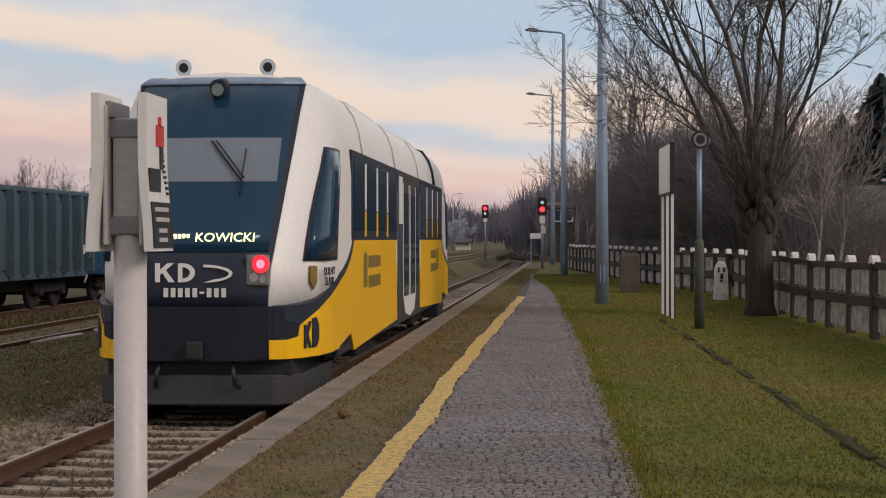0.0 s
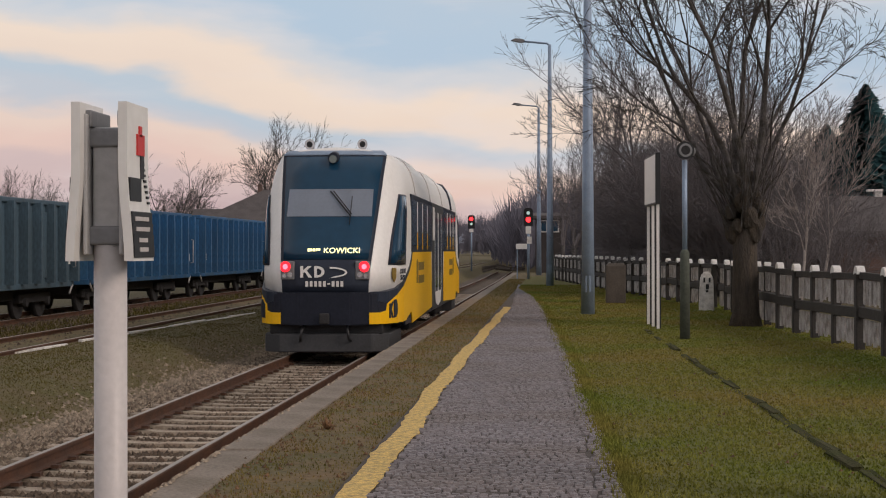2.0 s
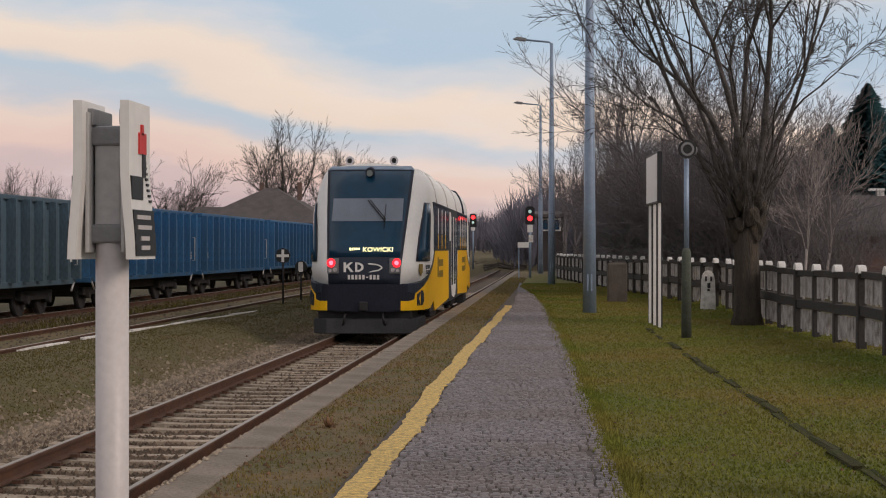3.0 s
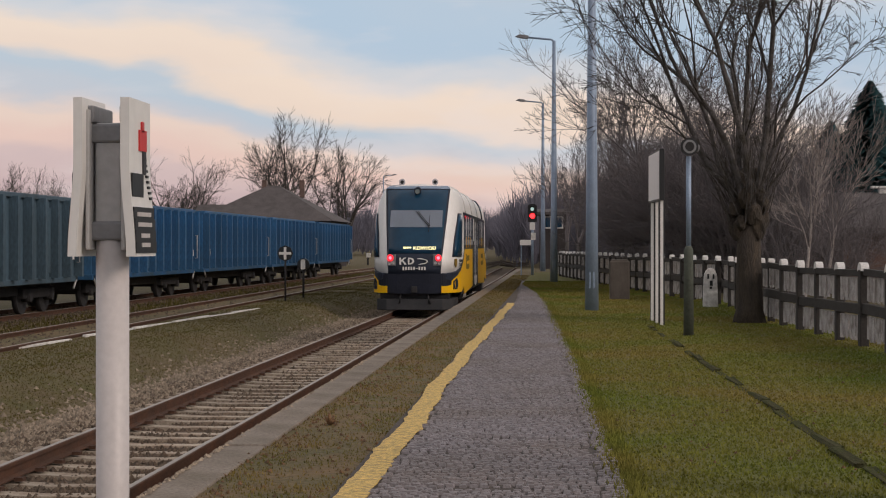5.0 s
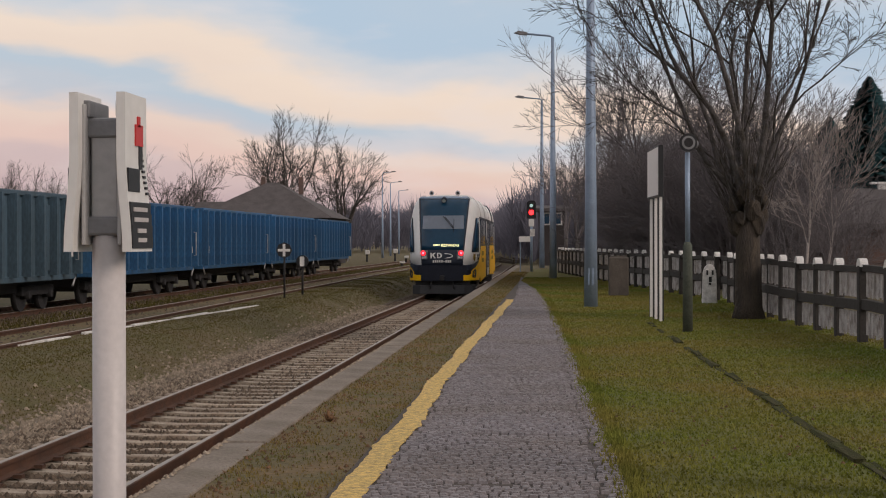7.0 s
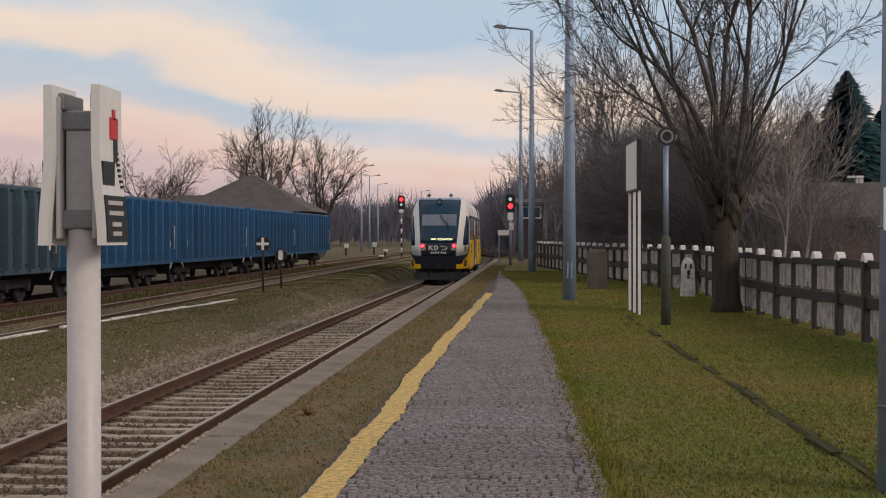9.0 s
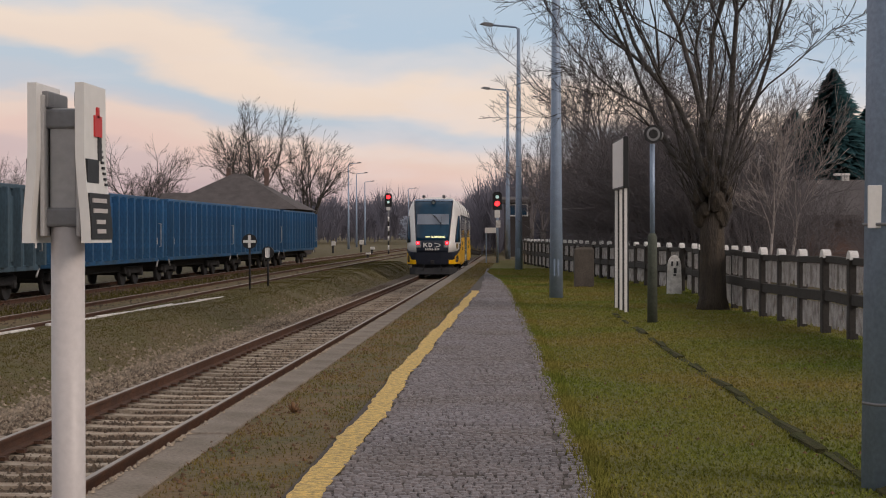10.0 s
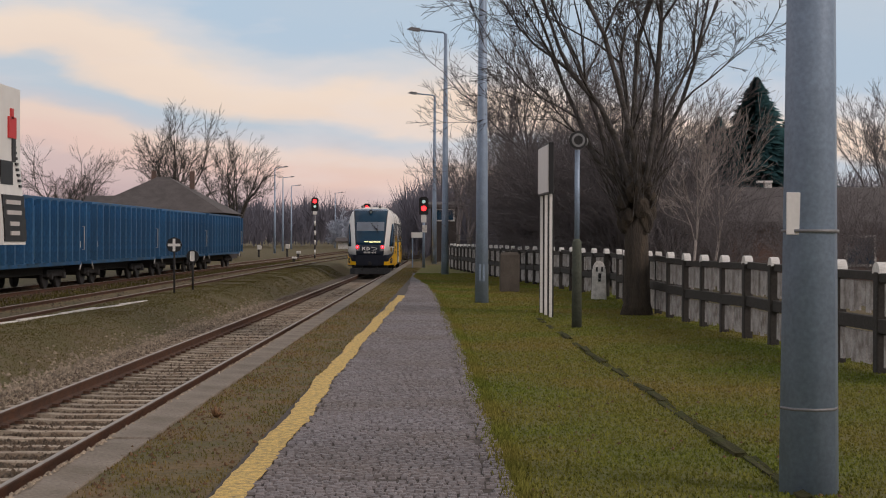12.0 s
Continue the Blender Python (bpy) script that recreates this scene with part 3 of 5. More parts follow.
                    m = Matrix((ux, un.cross(ux), un)).transposed().to_4x4()
                    part("region_name", lettering(word, 0.135, M_TRAINBLACK), None, car, "black painted region name", em @ Matrix.Translation(c) @ m)
                c = corner(0.37, 1.51)
                ux = (corner(0.44, 1.51) - corner(0.30, 1.51)).normalized()
                un = ux.cross(Vector((0, 0, 1))).normalized()
                bm = prism(B(), [(-0.07, 0.13), (0.07, 0.13), (0.07, -0.05), (0.0, -0.14), (-0.07, -0.05)], "z", 0.0, 0.02)
                part("small_crest", bm, M_CRESTDIM, car, "small yellow and black crest", em @ Matrix.Translation(c + un * 0.012) @ Matrix((ux, un.cross(ux), un)).transposed().to_4x4())
        # white corner posts are the shell; bumper, apron and plough below
        bm = prism(B(), [(-1.02, 0.0), (-1.18, 0.20), (-1.33, 0.62), (-1.40, 1.2), (-1.40, 3.0), (1.40, 3.0), (1.40, 1.2), (1.33, 0.62), (1.18, 0.20), (1.02, 0.0), (0.88, -0.07), (0.5, -0.13), (-0.5, -0.13), (-0.88, -0.07)], "z", 0.60, 1.20)
        bmesh.ops.bevel(bm, geom=bm.edges[:], offset=0.03, segments=2, affect="EDGES")
        part("bumper", bm, M_BUMPER, car, "dark moulded bumper", em)
        bm = prism(B(), [(-1.22, 0.25), (-1.25, 2.4), (1.25, 2.4), (1.22, 0.25), (0.9, -0.02), (-0.9, -0.02)], "z", 0.10, 0.44)
        bmesh.ops.bevel(bm, geom=bm.edges[:], offset=0.02, segments=1, affect="EDGES")
        part("plough", bm, M_TRAINGREY, car, "dirty grey plough plate", em)
        part("buffer_beam", box(B(), 0, 0.9, 0.53, 2.2, 1.6, 0.2, 0.02), M_DARK, car, "", em)
        bm = tube(B(), [(0.0, 0.2, 0.72), (0.0, -0.18, 0.72)], [0.10, 0.08], 10)
        box(bm, 0, -0.19, 0.72, 0.20, 0.10, 0.20, 0.03)
        part("coupler", bm, M_DARK, car, "", em)
        for s in (-1, 1):
            part("coupling_hose", tube(B(), [(s * 0.42, 0.0, 0.6), (s * 0.45, -0.14, 0.48), (s * 0.47, -0.12, 0.34), (s * 0.5, 0.02, 0.3)], 0.028, 8), M_BLACK, car, "", em)
            bm = prism(B(), [(s * 0.86, -0.095), (s * 0.90, -0.085), (s * 1.035, -0.015), (s * 1.10, 0.06), (s * 1.02, 0.2), (s * 0.86, 0.2)], "z", 0.62, 0.83)
            part("corner_strip", bm, M_TRAINYELLOW, car, "yellow corner bumper strip", em)
            # lamps
            bm = box(B(), s * 0.725, -0.04, 1.60, 0.27, 0.10, 0.34, 0.02)
            lamp = part("lamp_housing", bm, M_GREYBOX, car, "", em)
            red = M_TAIL if not end else M_LENS
            part("tail_lamp", tube(B(), [(s * 0.765, -0.06, 1.67), (s * 0.765, -0.11, 1.67)], 0.098, 16), red, lamp, "lit red tail lamp" if not end else "")
            if not end:
                part("tail_lamp_core", tube(B(), [(s * 0.765, -0.09, 1.67), (s * 0.765, -0.116, 1.67)], 0.05, 12), M_TAILCORE, lamp)
            part("head_lamp", tube(B(), [(s * 0.68, -0.06, 1.52), (s * 0.68, -0.10, 1.52)], 0.05, 12), M_CHROME, lamp)
            part("marker_lamp", tube(B(), [(s * 0.79, -0.06, 1.50), (s * 0.79, -0.10, 1.50)], 0.04, 12), M_CHROME, lamp)
            # horns on the roof
            bm = tube(B(), [(s * 0.54, 1.75, 3.84), (s * 0.54, 1.75, 3.98)], 0.05, 8)
            tube(bm, [(s * 0.54, 1.88, 4.01), (s * 0.54, 1.71, 4.01), (s * 0.54, 1.63, 4.01)], [0.045, 0.06, 0.105], 14)
            horn = part("roof_horn", bm, M_CHROME, car, "", em)
            part("horn_mouth", tube(B(), [(s * 0.54, 1.622, 4.01), (s * 0.54, 1.64, 4.01)], [0.060, 0.045], 12), M_BLACK, horn)
        # head lamp at the top of the window in a raised cowl
        bm = tube(B(), [(0, 1.6, 3.76), (0, 1.16, 3.72)], [0.125, 0.105], 16)
        part("top_lamp_cowl", bm, M_TRAINBLACK, car, "", em)
        part("top_lamp", tube(B(), [(0, 1.18, 3.70), (0, 1.13, 3.70)], 0.075, 16), M_LENS, car, "round head lamp over the window", em)
        slab("roof_lip", [3.785, 3.84, 3.885], 1.0, M_GALV, "blue-grey roof edge over the end window", 0.02)
        # blind behind the glass, wiper
        bm = B()
        v = [bm.verts.new((x, face_y(z) - 0.030 - 0.10 * (1 - x * x), z)) for z in (2.60, 3.12) for x in (-0.84, -0.42, 0, 0.42, 0.84)]
        for i in range(4):
            bm.faces.new((v[i], v[i + 1], v[i + 6], v[i + 5]))
        bmesh.ops.solidify(bm, geom=bm.faces[:], thickness=0.004)
        part("sun_blind", bm, M_BLIND, car, "pale grey sun blind drawn across the window", em)
        if not end:
            bm = tube(B(), [(0.42, face_y(2.45) - 0.15, 2.45), (0.44, face_y(2.95) - 0.15, 2.98)], 0.010, 6)
            tube(bm, [(0.0, face_y(3.05) - 0.14, 3.08), (0.44, face_y(2.6) - 0.16, 2.60)], 0.013, 6)
            tube(bm, [(0.06, face_y(3.05) - 0.14, 3.08), (0.46, face_y(2.6) - 0.16, 2.64)], 0.010, 6)
            part("wiper", bm, M_BLACK, car, "", em)
            # destination letters
            tilt = math.degrees(math.atan(1 / 0.62))
            me = lettering("KOWICKI", 0.165, M_LED)
            part("destination_letters", me, None, car, "lit amber destination letters", pose(0.31, face_y(1.96) - 0.125, 1.96, tilt))
            bm = B()
            for i in range(5):
                box(bm, -0.34 + 0.052 * i, face_y(1.96) - 0.105, 1.96, 0.036, 0.02, 0.085)
            part("display_bars", bm, M_LED, car, "small lit display bars")
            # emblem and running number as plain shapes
            bm = B()
            prism(bm, [(-0.47, 1.47), (-0.415, 1.47), (-0.415, 1.545), (-0.385, 1.575), (-0.31, 1.47), (-0.24, 1.47), (-0.345, 1.60), (-0.25, 1.68), (-0.325, 1.68), (-0.415, 1.605), (-0.415, 1.68), (-0.47, 1.68)], "y", -0.135, -0.115)
            turns = [math.pi / 2 - i * math.pi / 10 for i in range(11)]
            prism(bm, [(-0.20, 1.47), (-0.20, 1.68), (-0.15, 1.68), (-0.15, 1.47)], "y", -0.135, -0.115)
            prism(bm, [(-0.146 + 0.145 * math.cos(a), 1.575 + 0.105 * math.sin(a)) for a in turns] + [(-0.146 + 0.088 * math.cos(a), 1.575 + 0.062 * math.sin(a)) for a in turns[::-1]], "y", -0.135, -0.115)
            arc = [(0.10 + 0.34 * math.cos(a), 1.565 + 0.10 * math.sin(a)) for a in [math.pi * 0.5 - i * math.pi / 10 for i in range(11)]]
            arc2 = [(0.10 + 0.30 * math.cos(a), 1.565 + 0.07 * math.sin(a)) for a in [-math.pi * 0.5 + i * math.pi / 10 for i in range(11)]]
            prism(bm, arc + [(0.22, 1.50)] + arc2[1:], "y", -0.135, -0.115)
            part("emblem", bm, M_TRAINWHITE, car, "white operator emblem")
            for i in range(9):
                part("number_bar", box(B(), -0.345 + 0.085 * i, -0.122, 1.355, 0.052, 0.02, 0.10 if i != 5 else 0.025), M_WHITE, car)
    # sides
    for s in (-1, 1):
        def side(name, outline, mat, label="", depth=0.02, at=W):
            a, b = (at - 0.03, at + depth) if s > 0 else (-at - depth, -at + 0.03)
            return part(name, prism(B(), outline, "x", a, b), mat, car, label)
        F = LEN
        # lower black sweep and yellow panels
        side("lower_side", [(1.9, 0.52), (F - 1.9, 0.52), (F - 1.9, 1.2), (1.9, 1.2)], M_TRAINBLACK, "", 0.004, 1.383)
        sweep_line = [(1.85, 1.485), (2.3, 1.56), (2.7, 1.65), (3.0, 1.75), (3.25, 1.87), (3.4, 2.0)]
        for e in (0, 1):
            fy = (lambda y: y) if not e else (lambda y: F - y)
            side("yellow_panel", [(fy(y), z - 0.07) for y, z in sweep_line] + [(fy(y), z) for y, z in ((9.2, 1.93), (9.4, 0.62), (3.4, 0.50), (3.1, 0.74), (1.85, 0.63))], M_TRAINYELLOW, "glossy yellow side panel", 0.010)
            side("black_sweep", [(fy(y), z - 0.07) for y, z in sweep_line] + [(fy(y), z + 0.02) for y, z in sweep_line[::-1]], M_TRAINBLACK, "", 0.014)
            # window band with slim pillars
            side("window_band", [(fy(3.2), 1.93), (fy(9.4), 1.93), (fy(9.4), 3.10), (fy(3.2), 3.10)], M_TRAINBLACK, "", 0.008)
            for i, y in enumerate((3.35, 4.85, 6.35, 7.85)):
                w = side("window", [(fy(y), 2.06), (fy(y + 1.35), 2.06), (fy(y + 1.35), 3.0), (fy(y), 3.0)], M_GLASS, "dark passenger window, reflected sky in its colour", 0.014)
                if i:
                    side("window_pillar", [(fy(y - 0.19), 1.98), (fy(y - 0.01), 1.98), (fy(y - 0.01), 2.33), (fy(y - 0.19), 2.33)], M_TRAINYELLOW, "", 0.018)
                    side("window_pillar", [(fy(y - 0.19), 2.35), (fy(y - 0.01), 2.35), (fy(y - 0.01), 2.98), (fy(y - 0.19), 2.98)], M_TRAINWHITE, "", 0.018)
            # crests with name bars beside them
            side("crest", [(fy(4.5), 1.28), (fy(4.95), 1.28), (fy(4.95), 1.72), (fy(4.72), 1.78), (fy(4.5), 1.72)], M_CRESTDIM, "", 0.014)
            for z in (1.54, 1.26):
                side("name_bar", [(fy(5.1), z), (fy(6.7), z), (fy(6.7), z + 0.17), (fy(5.1), z + 0.17)], M_CRESTDIM, "", 0.014)
        # doors amidships
        side("door_bay", [(9.5, 0.55), (14.0, 0.55), (14.0, 3.1), (9.5, 3.1)], M_TRAINGREY, "", 0.006)
        for y in (10.4, 11.75):
            d = side("door", [(y, 0.62), (y + 1.25, 0.62), (y + 1.25, 2.9), (y, 2.9)], M_TRAINGREY, "grey sliding door leaf with pale edges", 0.012)
            for e in (y + 0.02, y + 1.15):
                side("door_edge", [(e, 0.95), (e + 0.05, 0.95), (e + 0.05, 2.9), (e, 2.9)], M_TRAINWHITE, "", 0.021)
            p = side("door_glass", [(y + 0.09, 1.05), (y + 1.16, 1.05), (y + 1.16, 2.75), (y + 0.09, 2.75)], M_GLASS, "", 0.018)
        side("bay_panel", [(10.45, 0.95), (12.95, 0.95), (12.6, 0.66), (11.7, 0.58), (10.8, 0.66)], M_TRAINWHITE, "white curved panel at the door foot", 0.020)
        side("bay_panel", [(9.75, 2.2), (10.35, 2.2), (10.35, 3.0), (9.75, 3.0)], M_TRAINWHITE, "", 0.016)
        side("bay_window", [(13.1, 1.1), (13.85, 1.1), (13.85, 2.9), (13.1, 2.9)], M_GLASS, "", 0.012)
        # roof line gutter
        part("gutter", tube(B(), [(s * 1.335, 3.0, 3.17), (s * 1.335, F - 3.0, 3.17)], 0.025, 6), M_TRAINGREY, car)
    # hoop over the roof, and seams across it
    for y, rad, mat in ((18.0, 0.045, M_TRAINBLACK), (4.6, 0.012, M_POST), (9.3, 0.012, M_POST), (14.0, 0.012, M_POST)):
        half = [(w + 0.012, z + 0.008) for z, w in SECTION if z > 3.0]
        arch = [(w, y, z) for w, z in half] + [(-w, y, z) for w, z in half[-2::-1]]
        part("roof_hoop" if rad > 0.02 else "roof_seam", tube(B(), arch, rad, 6), mat, car)
    # roof units
    for y, l in ((7.2, 3.6), (14.6, 4.2)):
        bm = prism(B(), [(-0.95, 3.7), (-0.85, 4.02), (-0.6, 4.10), (0.6, 4.10), (0.85, 4.02), (0.95, 3.7)], "y", y, y + l)
        bmesh.ops.bevel(bm, geom=bm.edges[:], offset=0.05, segments=2, affect="EDGES")
        part("roof_unit", bm, M_TRAINWHITE, car, "white rounded roof unit")
    # running gear
    part("underframe", box(B(), 0, F / 2, 0.62, 2.3, F - 5, 0.35, 0.03), M_DARK, car)
    for y in (3.4, F - 3.4):
        bogie = part("bogie", box(B(), 0, y, 0.48, 2.1, 2.9, 0.22, 0.03), M_DARK, car)
        for dy in (-1.1, 1.1):
            for s in (-1, 1):
                bm = tube(B(), [(s * 0.70, 0, 0), (s * 0.83, 0, 0)], 0.40, 24)
                tube(bm, [(s * 0.68, 0, 0), (s * 0.70, 0, 0)], 0.43, 24)
                tube(bm, [(s * 0.80, 0, 0), (s * 0.98, 0, 0)], 0.13, 10)
                part("wheel", bm, M_DARK, bogie, "", pose(0, y + dy, 0.405))
    for y, l in ((6.2, 2.2), (15.5, 2.6)):
        part("equipment_box", box(B(), 0, y + l / 2, 0.42, 2.2, l, 0.4, 0.04), M_DARK, car)
    for o in car.children:
        o.matrix_basis = Matrix.Diagonal((1, 1, 1.055, 1)) @ o.matrix_basis
    return car


railcar_ob = railcar()


# ---- goods wagons ----
def wagon(paint, label):
    w = thing("goods_wagon", pose(0, 0, 0), label, "wagon", "goods wagons")
    L, H0, H1, X = 12.9, 0.95, 3.05, 1.38
    body = part("wagon_body", box(B(), 0, 0, (H0 + H1) / 2, 2 * X, L, H1 - H0), paint, w)
    part("top_rim", box(B(), 0, 0, H1 + 0.03, 2 * X + 0.16, L + 0.06, 0.13, 0.02), paint, w)
    part("sole_bar", box(B(), 0, 0, H0 - 0.06, 2 * X + 0.1, L + 0.1, 0.16, 0.02), paint, w)
    rib = mesh_of("side_rib", prism(B(), [(-0.10, -0.05), (-0.085, 0.24), (0.085, 0.24), (0.10, -0.05)], "z", H0, H1), paint)
    for i in range(13):
        y = -L / 2 + 0.12 + i * (L - 0.24) / 12
        part("side_rib", rib, None, w, m=Matrix.Translation((X, y, 0)) @ Matrix.Rotation(radians(-90), 4, "Z"))
    door = mesh_of("side_door", box(B(), X + 0.02, 0, (H0 + H1) / 2 - 0.05, 0.05, 0.42, H1 - H0 - 0.35, 0.012), paint)
    for y in (-4.6, -4.1, 4.1, 4.6, -0.25, 0.25):
        part("side_door", door, None, w, m=pose(0, y, 0))
    for y in (-6.15, 6.15):
        bm = tube(B(), [(X + 0.12, y, 1.35), (X + 0.2, y, 1.35), (X + 0.2, y, 2.2), (X + 0.12, y, 2.2)], 0.018, 6)
        part("hand_rail", bm, M_POSTHEAD, w)
        part("label_plate", box(B(), X + 0.13, y - 0.35 * (1 if y > 0 else -1), 1.55, 0.01, 0.16, 0.24), M_WHITEWASH, w, "pale data plate")
    for y in (-4.45, 4.45):
        frame_ob = part("bogie", box(B(), 0, y, 0.55, 2.0, 2.6, 0.26, 0.03), M_DARK, w)
        for dy in (-0.9, 0.9):
            bm = B()
            for s in (-1, 1):
                tube(bm, [(s * 0.69, 0, 0), (s * 0.83, 0, 0)], 0.44, 20)
                tube(bm, [(s * 0.83, 0, 0), (s * 1.08, 0, 0)], 0.12, 10)
            tube(bm, [(-0.8, 0, 0), (0.8, 0, 0)], 0.08, 8)
            part("wheel_set", bm, M_DARK, frame_ob, "", pose(0, y + dy, 0.445))
    for y in (-1, 1):
        for x in (-0.87, 0.87):
            bm = tube(B(), [(x, y * (L / 2), 1.02), (x, y * (L / 2 + 0.52), 1.02)], 0.09, 10)
            tube(bm, [(x, y * (L / 2 + 0.50), 1.02), (x, y * (L / 2 + 0.56), 1.02)], 0.22, 16)
            part("buffer", bm, M_DARK, w)
        part("brake_lever", tube(B(), [(1.2, y * (L / 2 - 0.1), 1.0), (1.42, y * (L / 2 - 0.1), 0.85), (1.42, y * (L / 2 - 0.35), 0.62)], 0.03, 6), M_POSTHEAD, w)
    part("brake_gear", box(B(), 0, 0, 0.68, 1.7, 11.8, 0.36, 0.03), M_DARK, w)
    return w


wag_blue = wagon(M_BLUE, "faded blue open goods wagon with ribbed steel sides")
wag_green = wagon(M_GREENWAG, "dull grey-blue open goods wagon with ribbed steel sides")
WAGON_YS = (52.3, 66.7, 81.0, 95.2)


def siding_pose(y):
    return pose(siding_x(y), y, RAIL2, 0, 0, -0.06)


wag_green.matrix_basis = siding_pose(37.9)
wag_blue.matrix_basis = siding_pose(WAGON_YS[0])
for y in WAGON_YS[1:]:
    copy_thing(wag_blue, siding_pose(y))


# ---- platform furniture ----
def info_post(x, y):
    p = thing("information_post", pose(x, y, 0), "pale grey round post with two bowed notice boards", "post")
    part("tube_post", tube(B(), [(0, 0, -0.02), (0, 0, 1.66)], 0.039, 24), M_POST, p)
    part("post_head", box(B(), 0, 0, 1.775, 0.066, 0.07, 0.27, 0.006), M_POSTHEAD, p)
    for z in (1.655, 1.885):
        part("clamp", box(B(), 0.0, 0, z, 0.10, 0.085, 0.045, 0.006), M_GREYBOX, p)
    for s in (-1, 1):
        bm, rows = B(), []
        for i in range(11):
            z = 1.595 + 0.37 * i / 10
            bow = -0.006 + 0.014 * (1 - smooth(0, 6, i))
            x0 = s * (0.072 + bow)
            rows.append([bm.verts.new(v) for v in ((x0 - s * 0.021, -0.095, z), (x0, -0.095, z), (x0, 0.095, z), (x0 - s * 0.021, 0.095, z))])
        for r, q in zip(rows, rows[1:]):
            for k in range(4):
                bm.faces.new((r[k], r[(k + 1) % 4], q[(k + 1) % 4], q[k]))
        bm.faces.new(rows[0])
        bm.faces.new(rows[-1][::-1])
        board = part("notice_board", bm, M_WHITE, p, "white bowed plastic notice board")
        part("board_back", box(B(), s * 0.0425, 0.012, 1.775, 0.010, 0.150, 0.33, 0.003), M_POSTHEAD, board, "grey back of the board")
        part("bracket", box(B(), s * 0.045, 0.03, 1.93, 0.03, 0.16, 0.04, 0.004), M_GREYBOX, p)
        xf = s * 0.0765

        def patch(name, y0, y1, z0, z1, mat, lab="", d=0.004):
            zm, y0, y1 = (z0 + z1) / 2, y0 * 0.66, y1 * 0.66
            off = s * (0.0672 + 0.014 * (1 - smooth(1.595, 1.817, zm)))
            return part(name, box(B(), off, (y0 + y1) / 2, zm, d, y1 - y0, z1 - z0), mat, board, lab)
        for k in range(4):
            patch("dark_panel", -0.135, 0.14, 1.603 + 0.027 * k, 1.630 + 0.027 * k, M_BLACK, "black notice panel")
        for i, z in enumerate((1.694, 1.670, 1.644, 1.622)):
            patch("text_bar", -0.10 + 0.03 * (i > 1), 0.08 - 0.04 * (i > 1), z - 0.005, z + 0.005, M_POST, "", 0.009)
        patch("picture", -0.13, 0.02, 1.735, 1.79, M_BLACK, "dark printed picture", 0.005)
        patch("picture", 0.03, 0.07, 1.79, 1.85, M_TRAINGREY, "", 0.005)
        for i in range(9):
            patch("stripe", 0.035 + 0.008 * i, 0.065 + 0.008 * i, 1.835 - 0.013 * i, 1.841 - 0.013 * i, M_BLACK, "", 0.006)
        patch("red_shape", -0.02, 0.075, 1.845, 1.895, M_RED, "red printed figure shape", 0.006)
        patch("red_shape", 0.01, 0.04, 1.89, 1.915, M_RED, "", 0.006)
    return p


info_post(-1.072, 3.75)


def lamp_mast(name, x, y, z, height, r0, arm, label, plate=False):
    p = thing(name, pose(x, y, z), label, "street lamp", "lamp masts")
    bm = tube(B(), [(0, 0, -0.1), (0, 0, height * 0.28), (0, 0, height)], [r0, r0 * 0.82, r0 * 0.42], 8)
    part("mast", bm, M_GALV, p)
    tip = (arm, 0, height + 0.16)
    part("arm", tube(B(), [(0, 0, height - 0.03), (arm * 0.1, 0, height + 0.06), tip], 0.045, 8), M_GALV, p)
    bm = prism(B(), [(arm - 0.02, height + 0.10), (arm + math.copysign(0.28, arm), height + 0.12), (arm + math.copysign(0.62, arm), height + 0.20), (arm + math.copysign(0.40, arm), height + 0.30), (arm, height + 0.24)], "y", -0.13, 0.13)
    bmesh.ops.bevel(bm, geom=bm.edges[:], offset=0.02, segments=2, affect="EDGES")
    part("lamp_head", bm, M_GREYBOX, p)
    if not plate:
        part("access_door", box(B(), 0, -r0 * 0.80, 0.75, r0 * 0.8, 0.03, 0.42, 0.008), M_GALV, p)
    if plate:
        part("plate", box(B(), -r0 * 0.68, -r0 * 0.66, 1.78, 0.095, 0.012, 0.27, 0.004), M_WHITE, p, "pale blank plate")
        for z in (0.52, 1.66):
            part("strap", tube(B(), [(0, 0, z), (0, 0, z + 0.02)], r0 * 0.97, 8), M_GREYBOX, p)
    return p


lamp_mast("lamp_mast", 2.33, 10.4, 0, 10.9, 0.195, -1.15, "tall grey galvanised lamp mast beside the path", True)
for x, y in ((0.72, 40.9), (-0.42, 73.0), (-1.32, 105.0)):
    lamp_mast("lamp_mast", x, y, 0, 10.9, 0.175, -1.15, "tall grey galvanised lamp mast with a side arm")
for x, y in ((-23.2, 207), (-25.8, 241), (-28.4, 279), (-24.0, 322)):
    lamp_mast("lamp_mast", x, y, -0.3, 10.9, 0.16, 1.15, "tall grey lamp mast across the yard")


